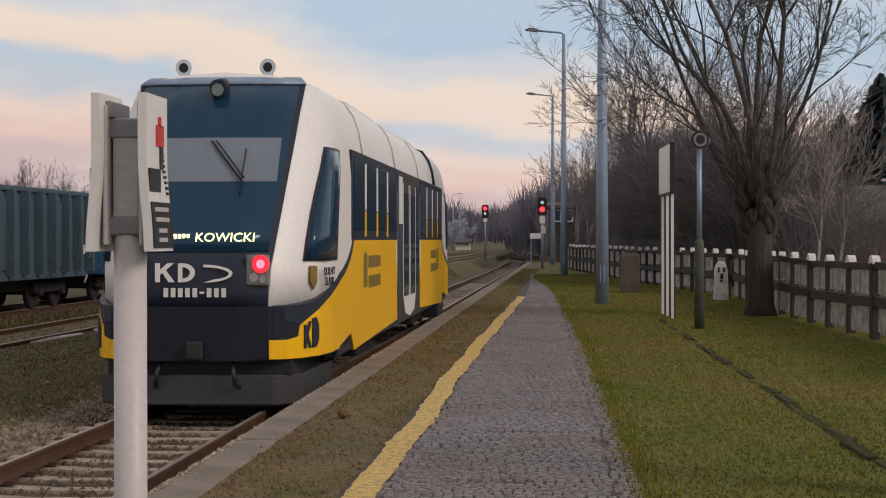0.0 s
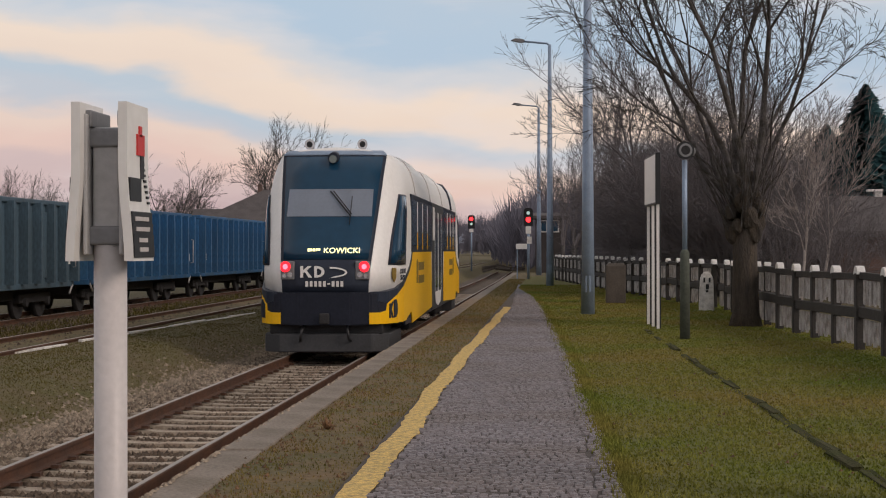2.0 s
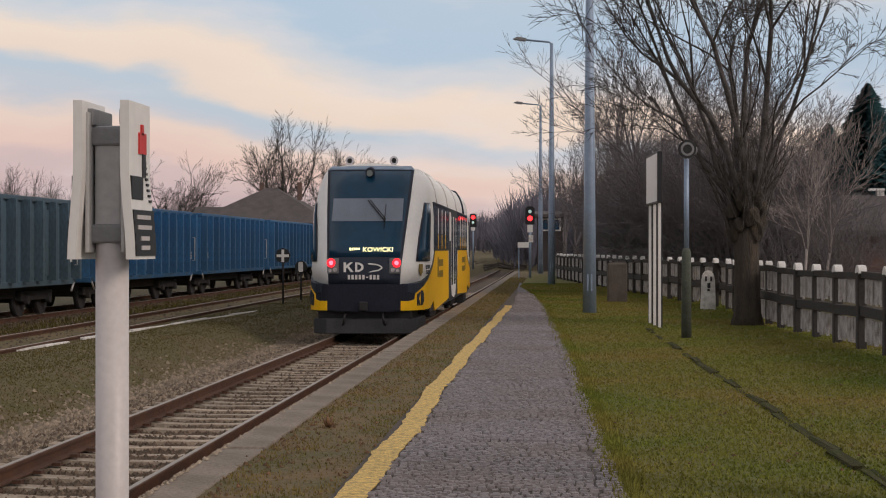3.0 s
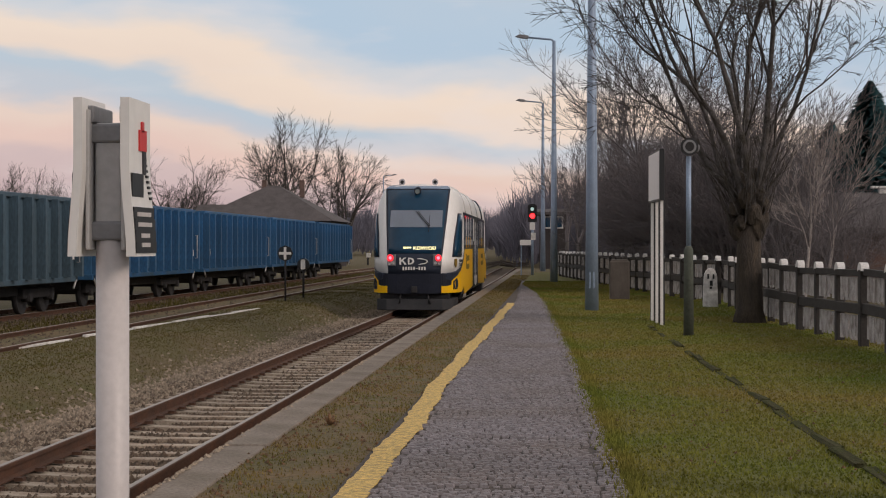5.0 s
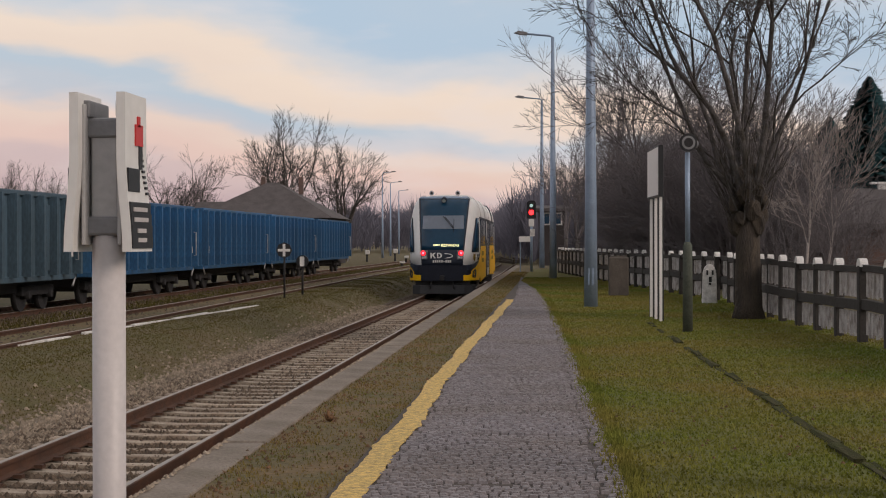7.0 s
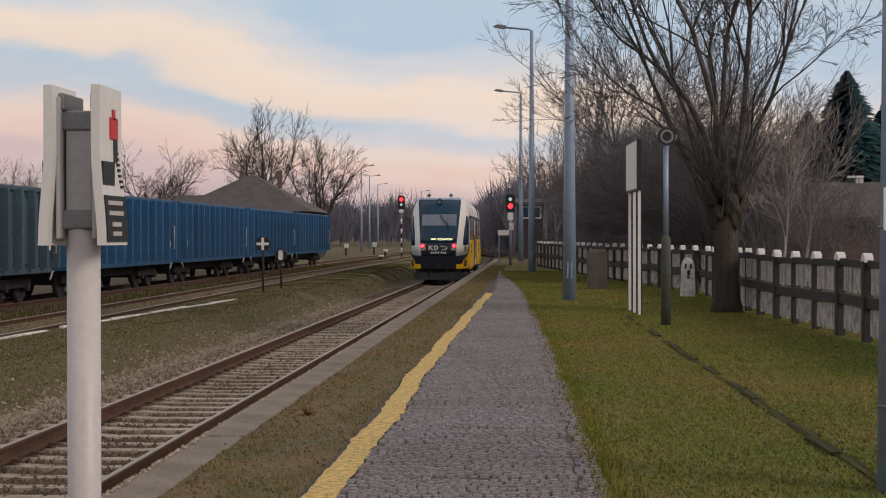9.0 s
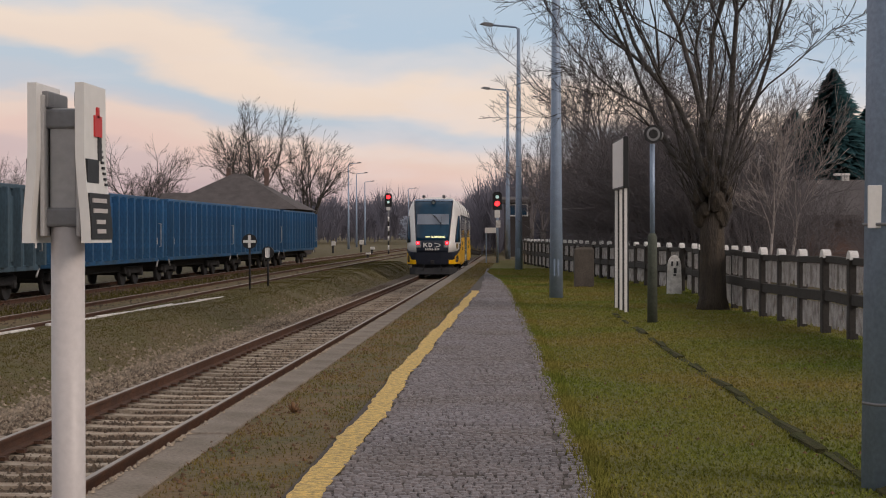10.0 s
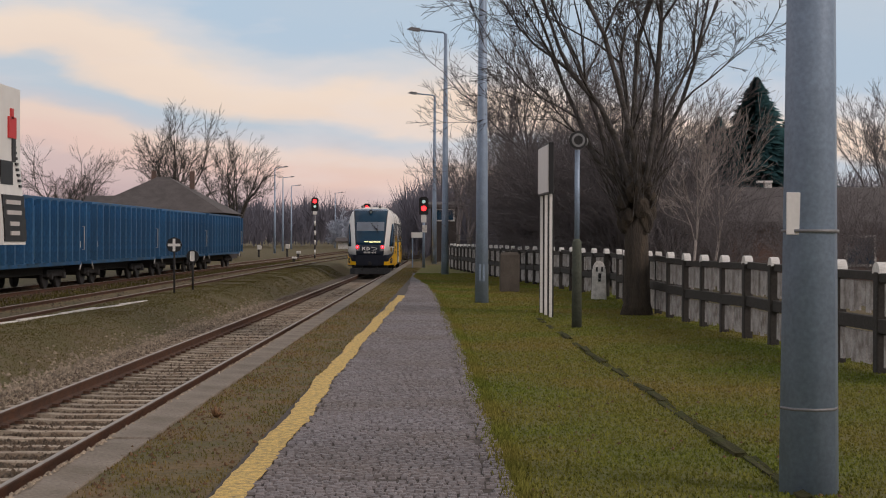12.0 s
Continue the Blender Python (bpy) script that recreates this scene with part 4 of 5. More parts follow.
def name_board():
    p = thing("station_name_board", pose(1.985, 34.3, 0), "white station board on three black and white posts, seen edge on", "sign")
    for y in (-0.95, 0.0, 0.95):
        post = part("board_post", box(B(), -0.048 * y, y, 1.28, 0.10, 0.10, 2.6, 0.008), M_BLACK, p)
        part("white_face", box(B(), -0.048 * y - 0.012, y - 0.056, 1.28, 0.060, 0.012, 2.58), M_WHITE, post, "white painted post face")
    part("board_frame", box(B(), -0.02, 0, 3.08, 0.10, 2.2, 1.06, 0.01), M_BLACK, p, "", pose(0, 0, 0, 0, 0, 2.75))
    part("board_face", box(B(), -0.075, 0, 3.08, 0.012, 2.08, 0.98), M_WHITE, p, "blank white board face", pose(0, 0, 0, 0, 0, 2.75))
    return p


name_board()


def speaker_post():
    p = thing("loudspeaker_post", pose(2.28, 29.6, 0), "slim green-grey post with a round horn loudspeaker", "speaker post")
    part("lower_post", tube(B(), [(0, 0, -0.05), (0, 0, 1.55), (0, 0, 1.62)], [0.095, 0.085, 0.05], 12), M_GREENPOST, p)
    part("upper_tube", tube(B(), [(0, 0, 1.55), (0, 0, 3.25)], 0.048, 10), M_GALV, p)
    m = pose(-0.02, -0.02, 3.42, 0, 0, 8)
    bm = tube(B(), [(0, -0.16, 0), (0, -0.13, 0), (0, -0.02, 0), (0, 0.12, 0)], [0.165, 0.165, 0.11, 0.07], 20)
    horn = part("horn", bm, M_BLACK, p, "black horn loudspeaker", m)
    bm = tube(B(), [(0, -0.178, 0), (0, -0.12, 0)], [0.085, 0.03], 16)
    part("horn_throat", bm, M_DARK, horn)
    part("horn_rim", tube(B(), [(0, -0.172, 0), (0, -0.15, 0)], [0.125, 0.10], 16), M_GREYBOX, horn)
    part("driver", tube(B(), [(0.06, 0.10, 0.0), (0.22, 0.16, -0.01)], 0.075, 12), M_GREYBOX, p, "", m)
    part("bracket", tube(B(), [(0, 0, 3.2), (0.0, 0.04, 3.36)], 0.03, 8), M_GREYBOX, p)
    return p


speaker_post()


def marker_stone():
    p = thing("kilometre_stone", pose(3.93, 43.5, 0), "whitewashed concrete marker stone with black marks", "marker stone")
    bm = prism(B(), [(-0.20, -0.05), (0.20, -0.05), (0.17, 0.82), (0.11, 0.98), (0.0, 1.04), (-0.11, 0.98), (-0.17, 0.82)], "y", -0.14, 0.14)
    bmesh.ops.bevel(bm, geom=bm.edges[:], offset=0.03, segments=2, affect="EDGES")
    part("stone", bm, M_WHITEWASH, p)
    for x, z, sx, sz in ((-0.07, 0.80, 0.05, 0.13), (0.07, 0.80, 0.05, 0.13), (0.01, 0.62, 0.08, 0.14), (0.0, 0.5, 0.07, 0.06)):
        part("mark", box(B(), x, -0.143, z, sx, 0.012, sz), M_BLACK, p)
    return p


marker_stone()
bm = box(B(), 0, 0, 0.56, 0.60, 0.55, 1.2, 0.04)
box(bm, 0, 0, 1.16, 0.5, 0.45, 0.08, 0.02)
single("concrete_block", bm, M_BLOCK, "brown weathered concrete block standing in the grass", "concrete block", m=pose(1.72, 49.6, 0))


# ---- trees ----
def grow(bm, p, d, length, r, depth, rng, seg, spread, kids, lift=0.25, minr=0.006, shrink=(0.55, 0.8), wob=0.16, more=0):
    """One limb with its branches, added to bm."""
    steps = max(2, min(5, int(length / 0.6) + 1))
    pts, rad = [p.copy()], [r]
    q, v = p.copy(), d.normalized()
    for i in range(steps):
        v = (v + Vector((rng.uniform(-1, 1), rng.uniform(-1, 1), rng.uniform(-1, 1) + lift)) * wob).normalized()
        q = q + v * (length / steps)
        pts.append(q.copy())
        rad.append(max(minr * 0.6, r * (1 - 0.62 * (i + 1) / steps)))
    tube(bm, pts, rad, seg, caps=False)
    if depth == 0:
        return
    for k in range(kids):
        f = rng.uniform(0.32, 1.0)
        i = min(steps - 1, int(f * steps))
        b = pts[i].lerp(pts[i + 1], f * steps - i)
        side = Vector((rng.uniform(-1, 1), rng.uniform(-1, 1), rng.uniform(-0.5, 0.9))).normalized()
        nd = (v * (1 - spread) + side * spread).normalized()
        grow(bm, b, nd, length * rng.uniform(*shrink), max(minr, rad[i] * 0.6), depth - 1, rng, max(3, seg - 2), spread + 0.06, kids + more, lift - 0.1, minr, shrink, wob * 1.1, more)


def tree_meshes(name, seed, height, r, trunk_h, limbs, kids, depth, spread, lean_out, bark, minr=0.008, limb_len=0.6, shrink=(0.55, 0.8), wob=0.16, limb_r=(0.24, 0.40), more=0, top_r=0.8):
    """Trunk and crown meshes of a leafless tree."""
    rng = random.Random(seed)
    bm = B()
    top = Vector((rng.uniform(-.15, .15), rng.uniform(-.15, .15), trunk_h))
    mid = top * 0.5 + Vector((rng.uniform(-.5, .5), rng.uniform(-.5, .5), 0)) * (0.8 - top_r)
    tube(bm, [(0, 0, -0.1), (0, 0, 0.25), mid, top], [r * 1.35, r, r * (0.5 + 0.5 * top_r), r * top_r], 12)
    trunk = mesh_of(name + "_trunk", bm, bark)
    bm = B()
    for k in range(limbs):
        a = 2 * math.pi * (k + rng.uniform(-.3, .3)) / limbs
        out = rng.uniform(0.3, 1.0) * lean_out
        d = Vector((math.cos(a) * out, math.sin(a) * out, 1))
        base = top + Vector((math.cos(a) * r * 0.4, math.sin(a) * r * 0.4, rng.uniform(-0.35, 0.0)))
        grow(bm, base, d, (height - trunk_h) * limb_len * rng.uniform(0.75, 1.1), r * rng.uniform(*limb_r), depth, rng, 7, spread, kids, 0.22, minr, shrink, wob, more)
    crown = mesh_of(name + "_crown", bm, M_BARK if bark is M_TRUNKBARK else M_TWIG)
    return trunk, crown


def tree(name, meshes, m, label, category="tree", group="bare trees"):
    t = thing(name, m, label, category, group)
    part("trunk", meshes[0], None, t)
    part("crown", meshes[1], None, t)
    return t


def fork(bm, p, d, length, r, level, rng, angle, ratio, lift, minr, droop=0.0):
    """A branch that forks at its end and sends out side shoots."""
    pts, rad, v, q = [p.copy()], [r], d.normalized(), p.copy()
    steps = 3 if level > 1 else 2
    r1 = max(minr * 0.7, r * 0.66)
    for i in range(steps):
        v = (v + Vector((rng.gauss(0, 1), rng.gauss(0, 1), rng.gauss(0, 1))) * 0.14 + Vector((0, 0, lift - (droop if level < 2 else 0))) * 0.10).normalized()
        q = q + v * (length / steps)
        pts.append(q.copy())
        rad.append(r + (r1 - r) * (i + 1) / steps)
    tube(bm, pts, rad, 7 if r > 0.06 else 4 if r > 0.02 else 3, caps=False)
    if level == 0:
        return
    spots = [(q, 0.45, 1.0), (q, 1.0, 0.9)] + ([(q, 1.1, 0.8)] if rng.random() < 0.45 else []) + [(pts[k], 1.35, 0.7) for k in range(1, steps) if rng.random() < 0.7]
    for at, a, size in spots:
        axis = v.cross(Vector((rng.gauss(0, 1), rng.gauss(0, 1), rng.gauss(0, 1)))).normalized()
        nd = Matrix.Rotation(radians(angle) * a * rng.uniform(0.6, 1.3), 3, axis) @ v
        fork(bm, at, nd, length * ratio * size * rng.uniform(0.8, 1.15), max(minr, r1 * (0.88 if a < 0.5 else 0.66)), level - 1, rng, angle, ratio, lift, minr, droop)


def forked_tree(name, seed, height, r, trunk_h, limbs, lean, level, angle, bark, twig, minr=0.008, ratio=0.74, lift=0.6, droop=0.0, knob=0.0, limb_r=(0.30, 0.48)):
    """Trunk and crown meshes of a leafless tree that forks upwards."""
    rng = random.Random(seed)
    top = Vector((rng.uniform(-.1, .1), rng.uniform(-.1, .1), trunk_h))
    bm = tube(B(), [(0, 0, -0.1), (0, 0, 0.25), top * 0.55, top], [r * 1.35, r * 1.02, r * 0.92, r * 0.88], 14)
    if knob:
        # swollen, often cut head of the trunk
        for k in range(20):
            a, up = 2.4 * k, (k / 19) ** 1.2
            reach = r * (0.40 + 0.65 * math.sin(math.pi * min(1.0, up + 0.15)))
            c = top + Vector((math.cos(a) * reach, math.sin(a) * reach, -0.15 + 1.15 * up))
            bmesh.ops.create_icosphere(bm, subdivisions=2, radius=knob * rng.uniform(0.7, 1.2), matrix=Matrix.Translation(c) @ Matrix.Diagonal((1, 1, 1.4, 1)))
        for v in bm.verts:
            if v.co.z > trunk_h - 0.7:
                v.co += Vector((1, 1, 1)) * 0.07 * noise.noise(v.co * 5.0)
    trunk = mesh_of(name + "_trunk", bm, bark)
    bm = B()
    first = (height - trunk_h) * (1 - ratio) / (1 - ratio ** (level + 1))
    for k in range(limbs):
        a = 2 * math.pi * (k + rng.uniform(-.3, .3)) / limbs
        out = lean * rng.uniform(0.25, 1.0)
        reach = r * (0.95 if knob else 0.5)
        base = top + Vector((math.cos(a) * reach, math.sin(a) * reach, rng.uniform(0.3, 0.9) if knob else -0.05))
        fork(bm, base, Vector((math.cos(a) * out, math.sin(a) * out, 1)), first * rng.uniform(0.8, 1.2), r * rng.uniform(*limb_r), level, rng, angle, ratio, lift, minr, droop)
    if knob:
        for k in range(70):
            a = rng.uniform(0, 6.283)
            out = rng.uniform(0.15, 0.8)
            fork(bm, top + Vector((math.cos(a) * r * 1.3, math.sin(a) * r * 1.3, rng.uniform(-0.1, 1.0))), Vector((math.cos(a) * out, math.sin(a) * out, 1)), rng.uniform(0.4, 1.1), 0.016, 1, rng, 25, 0.8, 0.6, 0.006)
    return trunk, mesh_of(name + "_crown", bm, twig)


big = forked_tree("platform_tree", 5, 12.0, 0.29, 2.1, 9, 0.38, 5, 26, M_TRUNKBARK, M_BARK, 0.0065, 0.74, 0.45, 0.9, 0.18, (0.17, 0.27))
tree("bare_tree", big, pose(3.95, 34.6, 0, 0, 0, 40), "large leafless tree with a swollen trunk head in the lawn", group="")
kinds = [forked_tree("wood_tree", 20 + i, 11.0, 0.17, 2.4, 4, 0.5, 5, 26, M_BARK, M_TWIG, 0.0075) for i in range(4)]
shrubs = [tree_meshes("shrub", 40 + i, 5.0, 0.07, 0.2, 14, 5, 2, 0.45, 0.8, M_BARK, 0.010, 0.75) for i in range(3)]
birch = forked_tree("birch", 61, 6.8, 0.045, 1.6, 3, 0.32, 4, 22, M_BIRCH, M_BIRCH, 0.007, 0.78, 0.7)
rng = random.Random(11)
# thicket behind the fence
for i in range(40):
    y = rng.uniform(52, 96)
    x = 5.2 - 0.062 * (y - 40) + rng.uniform(0.8, 3.4)
    o = tree("thicket_shrub", shrubs[i % 3], pose(x, y, -0.05, 0, 0, rng.uniform(0, 360)) @ Matrix.Scale(rng.uniform(0.7, 1.1), 4), "dense leafless thicket shrub behind the fence", "shrub", "thicket")
for i in range(22):
    y = rng.uniform(50, 120)
    if i % 3 == 0 and y < 88:
        continue
    x = 6.0 - 0.05 * (y - 40) + (rng.uniform(0.2, 4.0) if i % 3 else rng.uniform(9, 22))
    tree("bare_tree", kinds[i % 4], pose(x, y, -0.05, 0, 0, rng.uniform(0, 360)) @ Matrix.Scale(rng.uniform(0.42, 0.66) * (0.6 + 0.006 * y), 4), "slim leafless tree behind the fence", group="trees behind the fence")
for x, y, s, k, r in ((0.8, 84, 0.72, 1, 0), (4.3, 61, 1.1, 0, 200), (3.2, 72, 1.1, 3, 140), (5.6, 57, 1.05, 1, 300), (7.4, 62, 0.95, 2, 30), (0.9, 95, 0.95, 0, 45), (0.2, 104, 0.8, 3, 10)):
    tree("bare_tree", kinds[k], pose(x, y, -0.05, 0, 0, r) @ Matrix.Scale(s, 4), "tall leafless tree behind the fence", group="trees behind the fence")
for x, y, sc, k, r in ((22.6, 84, 1.08, 1, 20), (25.6, 92, 1.15, 3, 110)):
    tree("bare_tree", kinds[k], pose(x, y, -0.05, 0, 0, r) @ Matrix.Scale(sc, 4), "leafless tree behind the low dark house", group="trees behind the fence")
for i in range(16):
    y = rng.uniform(42, 60)
    tree("thicket_shrub", shrubs[i % 3], pose(rng.uniform(6.5, 13.5), y, -0.05, 0, 0, rng.uniform(0, 360)) @ Matrix.Scale(rng.uniform(0.4, 0.62), 4), "low leafless shrub before the dark house", "shrub", "thicket")
for i in range(34):
    y = rng.uniform(54, 78)
    x = 5.4 - 0.075 * (y - 40) + rng.uniform(0.3, 2.6)
    tree("thicket_shrub", shrubs[i % 3], pose(x, y, -0.05, 0, 0, rng.uniform(0, 360)) @ Matrix.Scale(rng.uniform(0.8, 1.15), 4), "dense leafless thicket shrub behind the fence", "shrub", "thicket")
tree("birch", birch, pose(6.8, 46, 0, 2, 4, 30), "slender white-barked birch without leaves", "birch")
tree("birch", birch, pose(7.5, 47, 0, -3, 9, 0), "slender white-barked birch without leaves", "birch")
# trees over the yard
yard_kinds = [forked_tree("yard_tree", 80 + i, 10.5, 0.30, 2.2, 6, 0.8, 5, 29, M_BARK, M_BARK, 0.010, 0.77, 0.35) for i in range(3)]
for x, y, s, k, r in ((-30.0, 172, 1.52, 0, 20), (-24.2, 178, 1.42, 1, 70), (-42.0, 176, 1.2, 2, 10), (-52, 180, 1.0, 3, 50), (-59, 185, 1.05, 1, 200), (-33, 190, 1.0, 2, 100), (-47, 200, 0.8, 0, 130), (-66, 190, 1.1, 3, 30)):
    tree("bare_tree", yard_kinds[k % 3], pose(x, y, -0.3, 0, 0, r) @ Matrix.Scale(s, 4), "broad leafless tree beyond the wagons", group="trees beyond the yard")


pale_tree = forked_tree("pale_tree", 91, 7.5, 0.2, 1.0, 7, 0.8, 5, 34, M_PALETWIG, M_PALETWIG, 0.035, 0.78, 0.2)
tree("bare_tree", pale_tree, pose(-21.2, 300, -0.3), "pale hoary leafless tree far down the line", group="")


def far_wood(name, x0, x1, y0, y1, count, h0, h1, seed, label, slant=0.0):
    """A far belt of leafless trees: bundles of thin stems and sprays."""
    rng = random.Random(seed)
    vs, fs = [], []
    for i in range(count):
        y = rng.uniform(y0, y1)
        x = rng.uniform(x0, x1) + slant * (y - y0)
        h = rng.uniform(h0, h1)
        for k in range(12):
            a = rng.uniform(0, 6.28)
            base = Vector((x, y, -0.3 + h * rng.uniform(0, 0.45)))
            tip = Vector((x + math.cos(a) * h * 0.22 * rng.random(), y + math.sin(a) * h * 0.2, h * rng.uniform(0.55, 1.0)))
            for j in range(6):
                t = base.lerp(tip, rng.uniform(0.4, 1)) + Vector((rng.uniform(-.16, .16) * h, rng.uniform(-.1, .1) * h, rng.uniform(0.0, .14) * h))
                b = base.lerp(tip, rng.uniform(0.0, 0.7))
                w = h * 0.0075
                n = len(vs)
                vs += [(b.x - w, b.y, b.z), (b.x + w, b.y, b.z), (t.x, t.y, t.z)]
                fs.append((n, n + 1, n + 2))
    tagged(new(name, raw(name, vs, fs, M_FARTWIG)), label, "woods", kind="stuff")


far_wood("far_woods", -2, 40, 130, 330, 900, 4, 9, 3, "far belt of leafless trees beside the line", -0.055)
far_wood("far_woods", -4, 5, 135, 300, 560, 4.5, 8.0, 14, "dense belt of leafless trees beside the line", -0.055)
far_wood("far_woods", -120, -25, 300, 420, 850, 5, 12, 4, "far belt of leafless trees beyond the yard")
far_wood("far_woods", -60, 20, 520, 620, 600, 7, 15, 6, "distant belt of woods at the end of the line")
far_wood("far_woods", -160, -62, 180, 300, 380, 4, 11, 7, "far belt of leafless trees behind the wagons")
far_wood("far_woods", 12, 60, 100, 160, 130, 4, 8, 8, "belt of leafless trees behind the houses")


def spruce(x, y, h, seed):
    rng = random.Random(seed)
    t = thing("spruce", pose(x, y, 0), "dark green spruce tree behind the houses", "tree", "spruces")
    part("trunk", tube(B(), [(0, 0, -0.1), (0, 0, h * 0.96)], [h * 0.018, 0.02], 8), M_BARK, t)
    vs, fs = [], []
    for i in range(4200):
        f = rng.random() ** 0.75
        z = h * (0.08 + 0.92 * f)
        reach = h * 0.48 * (1 - f) ** 0.85 * rng.uniform(0.35, 1.15) + 0.12
        a = rng.uniform(0, 6.283)
        c, s = math.cos(a), math.sin(a)
        w = 0.10 + 0.26 * (1 - f)
        droop = reach * rng.uniform(0.12, 0.4)
        n = len(vs)
        vs += [(0, 0, z), (c * reach * 0.6 - s * w, s * reach * 0.6 + c * w, z - droop * 0.3), (c * reach, s * reach, z - droop), (c * reach * 0.6 + s * w, s * reach * 0.6 - c * w, z - droop * 0.5 - 0.1)]
        fs += [(n, n + 1, n + 2), (n, n + 2, n + 3)]
    part("crown", raw("spruce_crown", vs, fs, M_SPRUCE), None, t)


spruce(14.6, 78, 9.5, 1)
spruce(15.9, 84, 9.0, 2)
spruce(17.0, 80, 8.4, 7)
spruce(13.4, 82, 7.9, 5)
spruce(15.4, 82, 8.6, 9)


# ---- fence ----
def fence():
    f = thing("platform_fence", pose(0, 0, 0), "old fence of dark posts and rails with pale mesh panels", "fence")
    pts = [(5.35, 18.0), (4.95, 25.0), (4.48, 34.0), (4.5, 44.0), (3.6, 51.5), (2.35, 62.0), (0.9, 76.0), (-0.3, 88.0)]
    run, total = [], 0
    for (xa, ya), (xb, yb) in zip(pts, pts[1:]):
        run.append((total, math.hypot(xb - xa, yb - ya), xa, ya, xb, yb))
        total += run[-1][1]

    def along(s):
        for s0, l, xa, ya, xb, yb in run:
            if s <= s0 + l:
                k = (s - s0) / l
                return xa + (xb - xa) * k, ya + (yb - ya) * k, math.atan2(-(xb - xa), yb - ya)
        return pts[-1][0], pts[-1][1], 0.0
    pitch = 1.72
    bm = box(B(), 0, 0, 0.58, 0.15, 0.17, 1.28, 0.02)
    post_mesh = mesh_of("fence_post", bm, M_FENCEPOST)
    bm = B()
    arc = [(0.14 * math.cos(a), 1.20 + 0.14 * math.sin(a)) for a in [math.pi * i / 8 for i in range(9)]]
    prism(bm, [(a, z) for a, z in arc], "x", -0.065, 0.065)
    cap_mesh = mesh_of("post_cap", bm, M_WHITEWASH)
    bm = B()
    box(bm, 0, pitch / 2, 1.17, 0.10, pitch - 0.14, 0.11, 0.01)
    top_mesh = mesh_of("fence_rail", bm, M_FENCEPOST)
    bm = box(B(), 0, pitch / 2, 0.58, 0.12, pitch - 0.14, 0.17, 0.01)
    mid_mesh = mesh_of("fence_rail", bm, M_FENCEPOST)
    panels, prng = {}, random.Random(9)
    for z0, z1 in ((0.69, 1.10), (0.05, 0.47)):
        panels[z0] = []
        for k in range(4):
            bm = B()
            w = pitch - 0.36
            n = prng.choice((7, 9, 12, 15))
            for q in range(n):
                if prng.random() < 0.05:
                    continue
                lo = z0 + abs(prng.gauss(0, 0.03))
                y = 0.18 + w * (q + 0.5) / n
                box(bm, prng.uniform(-.006, .006), y, (lo + z1) / 2, 0.022, w / n * prng.uniform(0.78, 0.97), z1 - lo)
            for q in range(3):
                box(bm, 0.014, pitch / 2, z0 + 0.05 + (z1 - z0 - 0.05) * (q + 0.5) / 3, 0.018, w, 0.05)
            panels[z0].append(mesh_of("mesh_panel", bm, M_FENCEPANEL))
    s, i = 0.0, 0
    rng = random.Random(3)
    while s < total:
        x, y, a = along(s)
        m = Matrix.Translation((x, y, rng.uniform(-.015, .015))) @ Matrix.Rotation(a + rng.uniform(-.02, .02), 4, "Z") @ Matrix.Rotation(rng.uniform(-.02, .02), 4, "X")
        part("fence_post", post_mesh, None, f, m=m)
        part("post_cap", cap_mesh, None, f, "white half-round post cap" if i == 0 else "", m=m)
        part("fence_rail", top_mesh, None, f, m=m)
        part("fence_rail", mid_mesh, None, f, m=m)
        for z0 in panels:
            part("mesh_panel", panels[z0][rng.randrange(4)], None, f, m=m)
        s += pitch
        i += 1


fence()


# ---- signals and yard ----
def signal(name, x, y, z, height, label, stripes, lit_top, wide=1.0):
    p = thing(name, pose(x, y, z), label, "signal")
    h = height
    n = 8
    for i in range(n if stripes else 1):
        a, b = (h * 0.62) * i / n, (h * 0.62) * (i + 1) / n
        if not stripes:
            a, b = 0, h * 0.9
        part("post_section", tube(B(), [(0, 0, a), (0, 0, b)], 0.075, 10), (M_WHITE if i % 2 else M_DARK) if stripes else M_GALV, p)
    part("mast", tube(B(), [(0, 0.08, 0), (0, 0.08, h)], 0.05, 8), M_GREYBOX, p)
    k = wide
    bm = prism(B(), [(-0.26 * k, h - 1.0 * k), (0.26 * k, h - 1.0 * k), (0.26 * k, h - 0.12), (0.14 * k, h), (-0.14 * k, h), (-0.26 * k, h - 0.12)], "y", -0.14, 0.02)
    head = part("signal_head", bm, M_BLACK, p)
    for i, zz in enumerate((h - 0.28 * k, h - 0.66 * k)):
        lit = i == lit_top
        part("lens", tube(B(), [(0, -0.13, zz), (0, -0.17, zz)], k * (0.145 if lit else 0.10), 16), M_SIGRED if lit else M_SIGPALE, head, "lit red lens" if lit else "pale lens with a faint added glow")
        bm = tube(B(), [(0, -0.14, zz), (0, -0.34, zz + 0.02)], 0.19 * k, 16, caps=False)
        bmesh.ops.delete(bm, geom=[q for q in bm.verts if q.co.z < zz - 0.05], context="VERTS")
        bmesh.ops.solidify(bm, geom=bm.faces[:], thickness=0.012)
        part("hood", bm, M_BLACK, head)
    part("lower_plate", box(B(), 0, -0.10, h - 1.15 * k, 0.30 * k, 0.03, 0.24 * k, 0.01), M_WHITE, p, "small white plate under the head")
    return p


sig = signal("signal", -1.72, 90, -0.1, 4.05, "colour light signal showing red at the platform end", False, 1)
part("identity_plate", box(B(), 0.0, -0.1, 2.75, 0.30, 0.02, 0.28, 0.01), M_WHITE, sig)
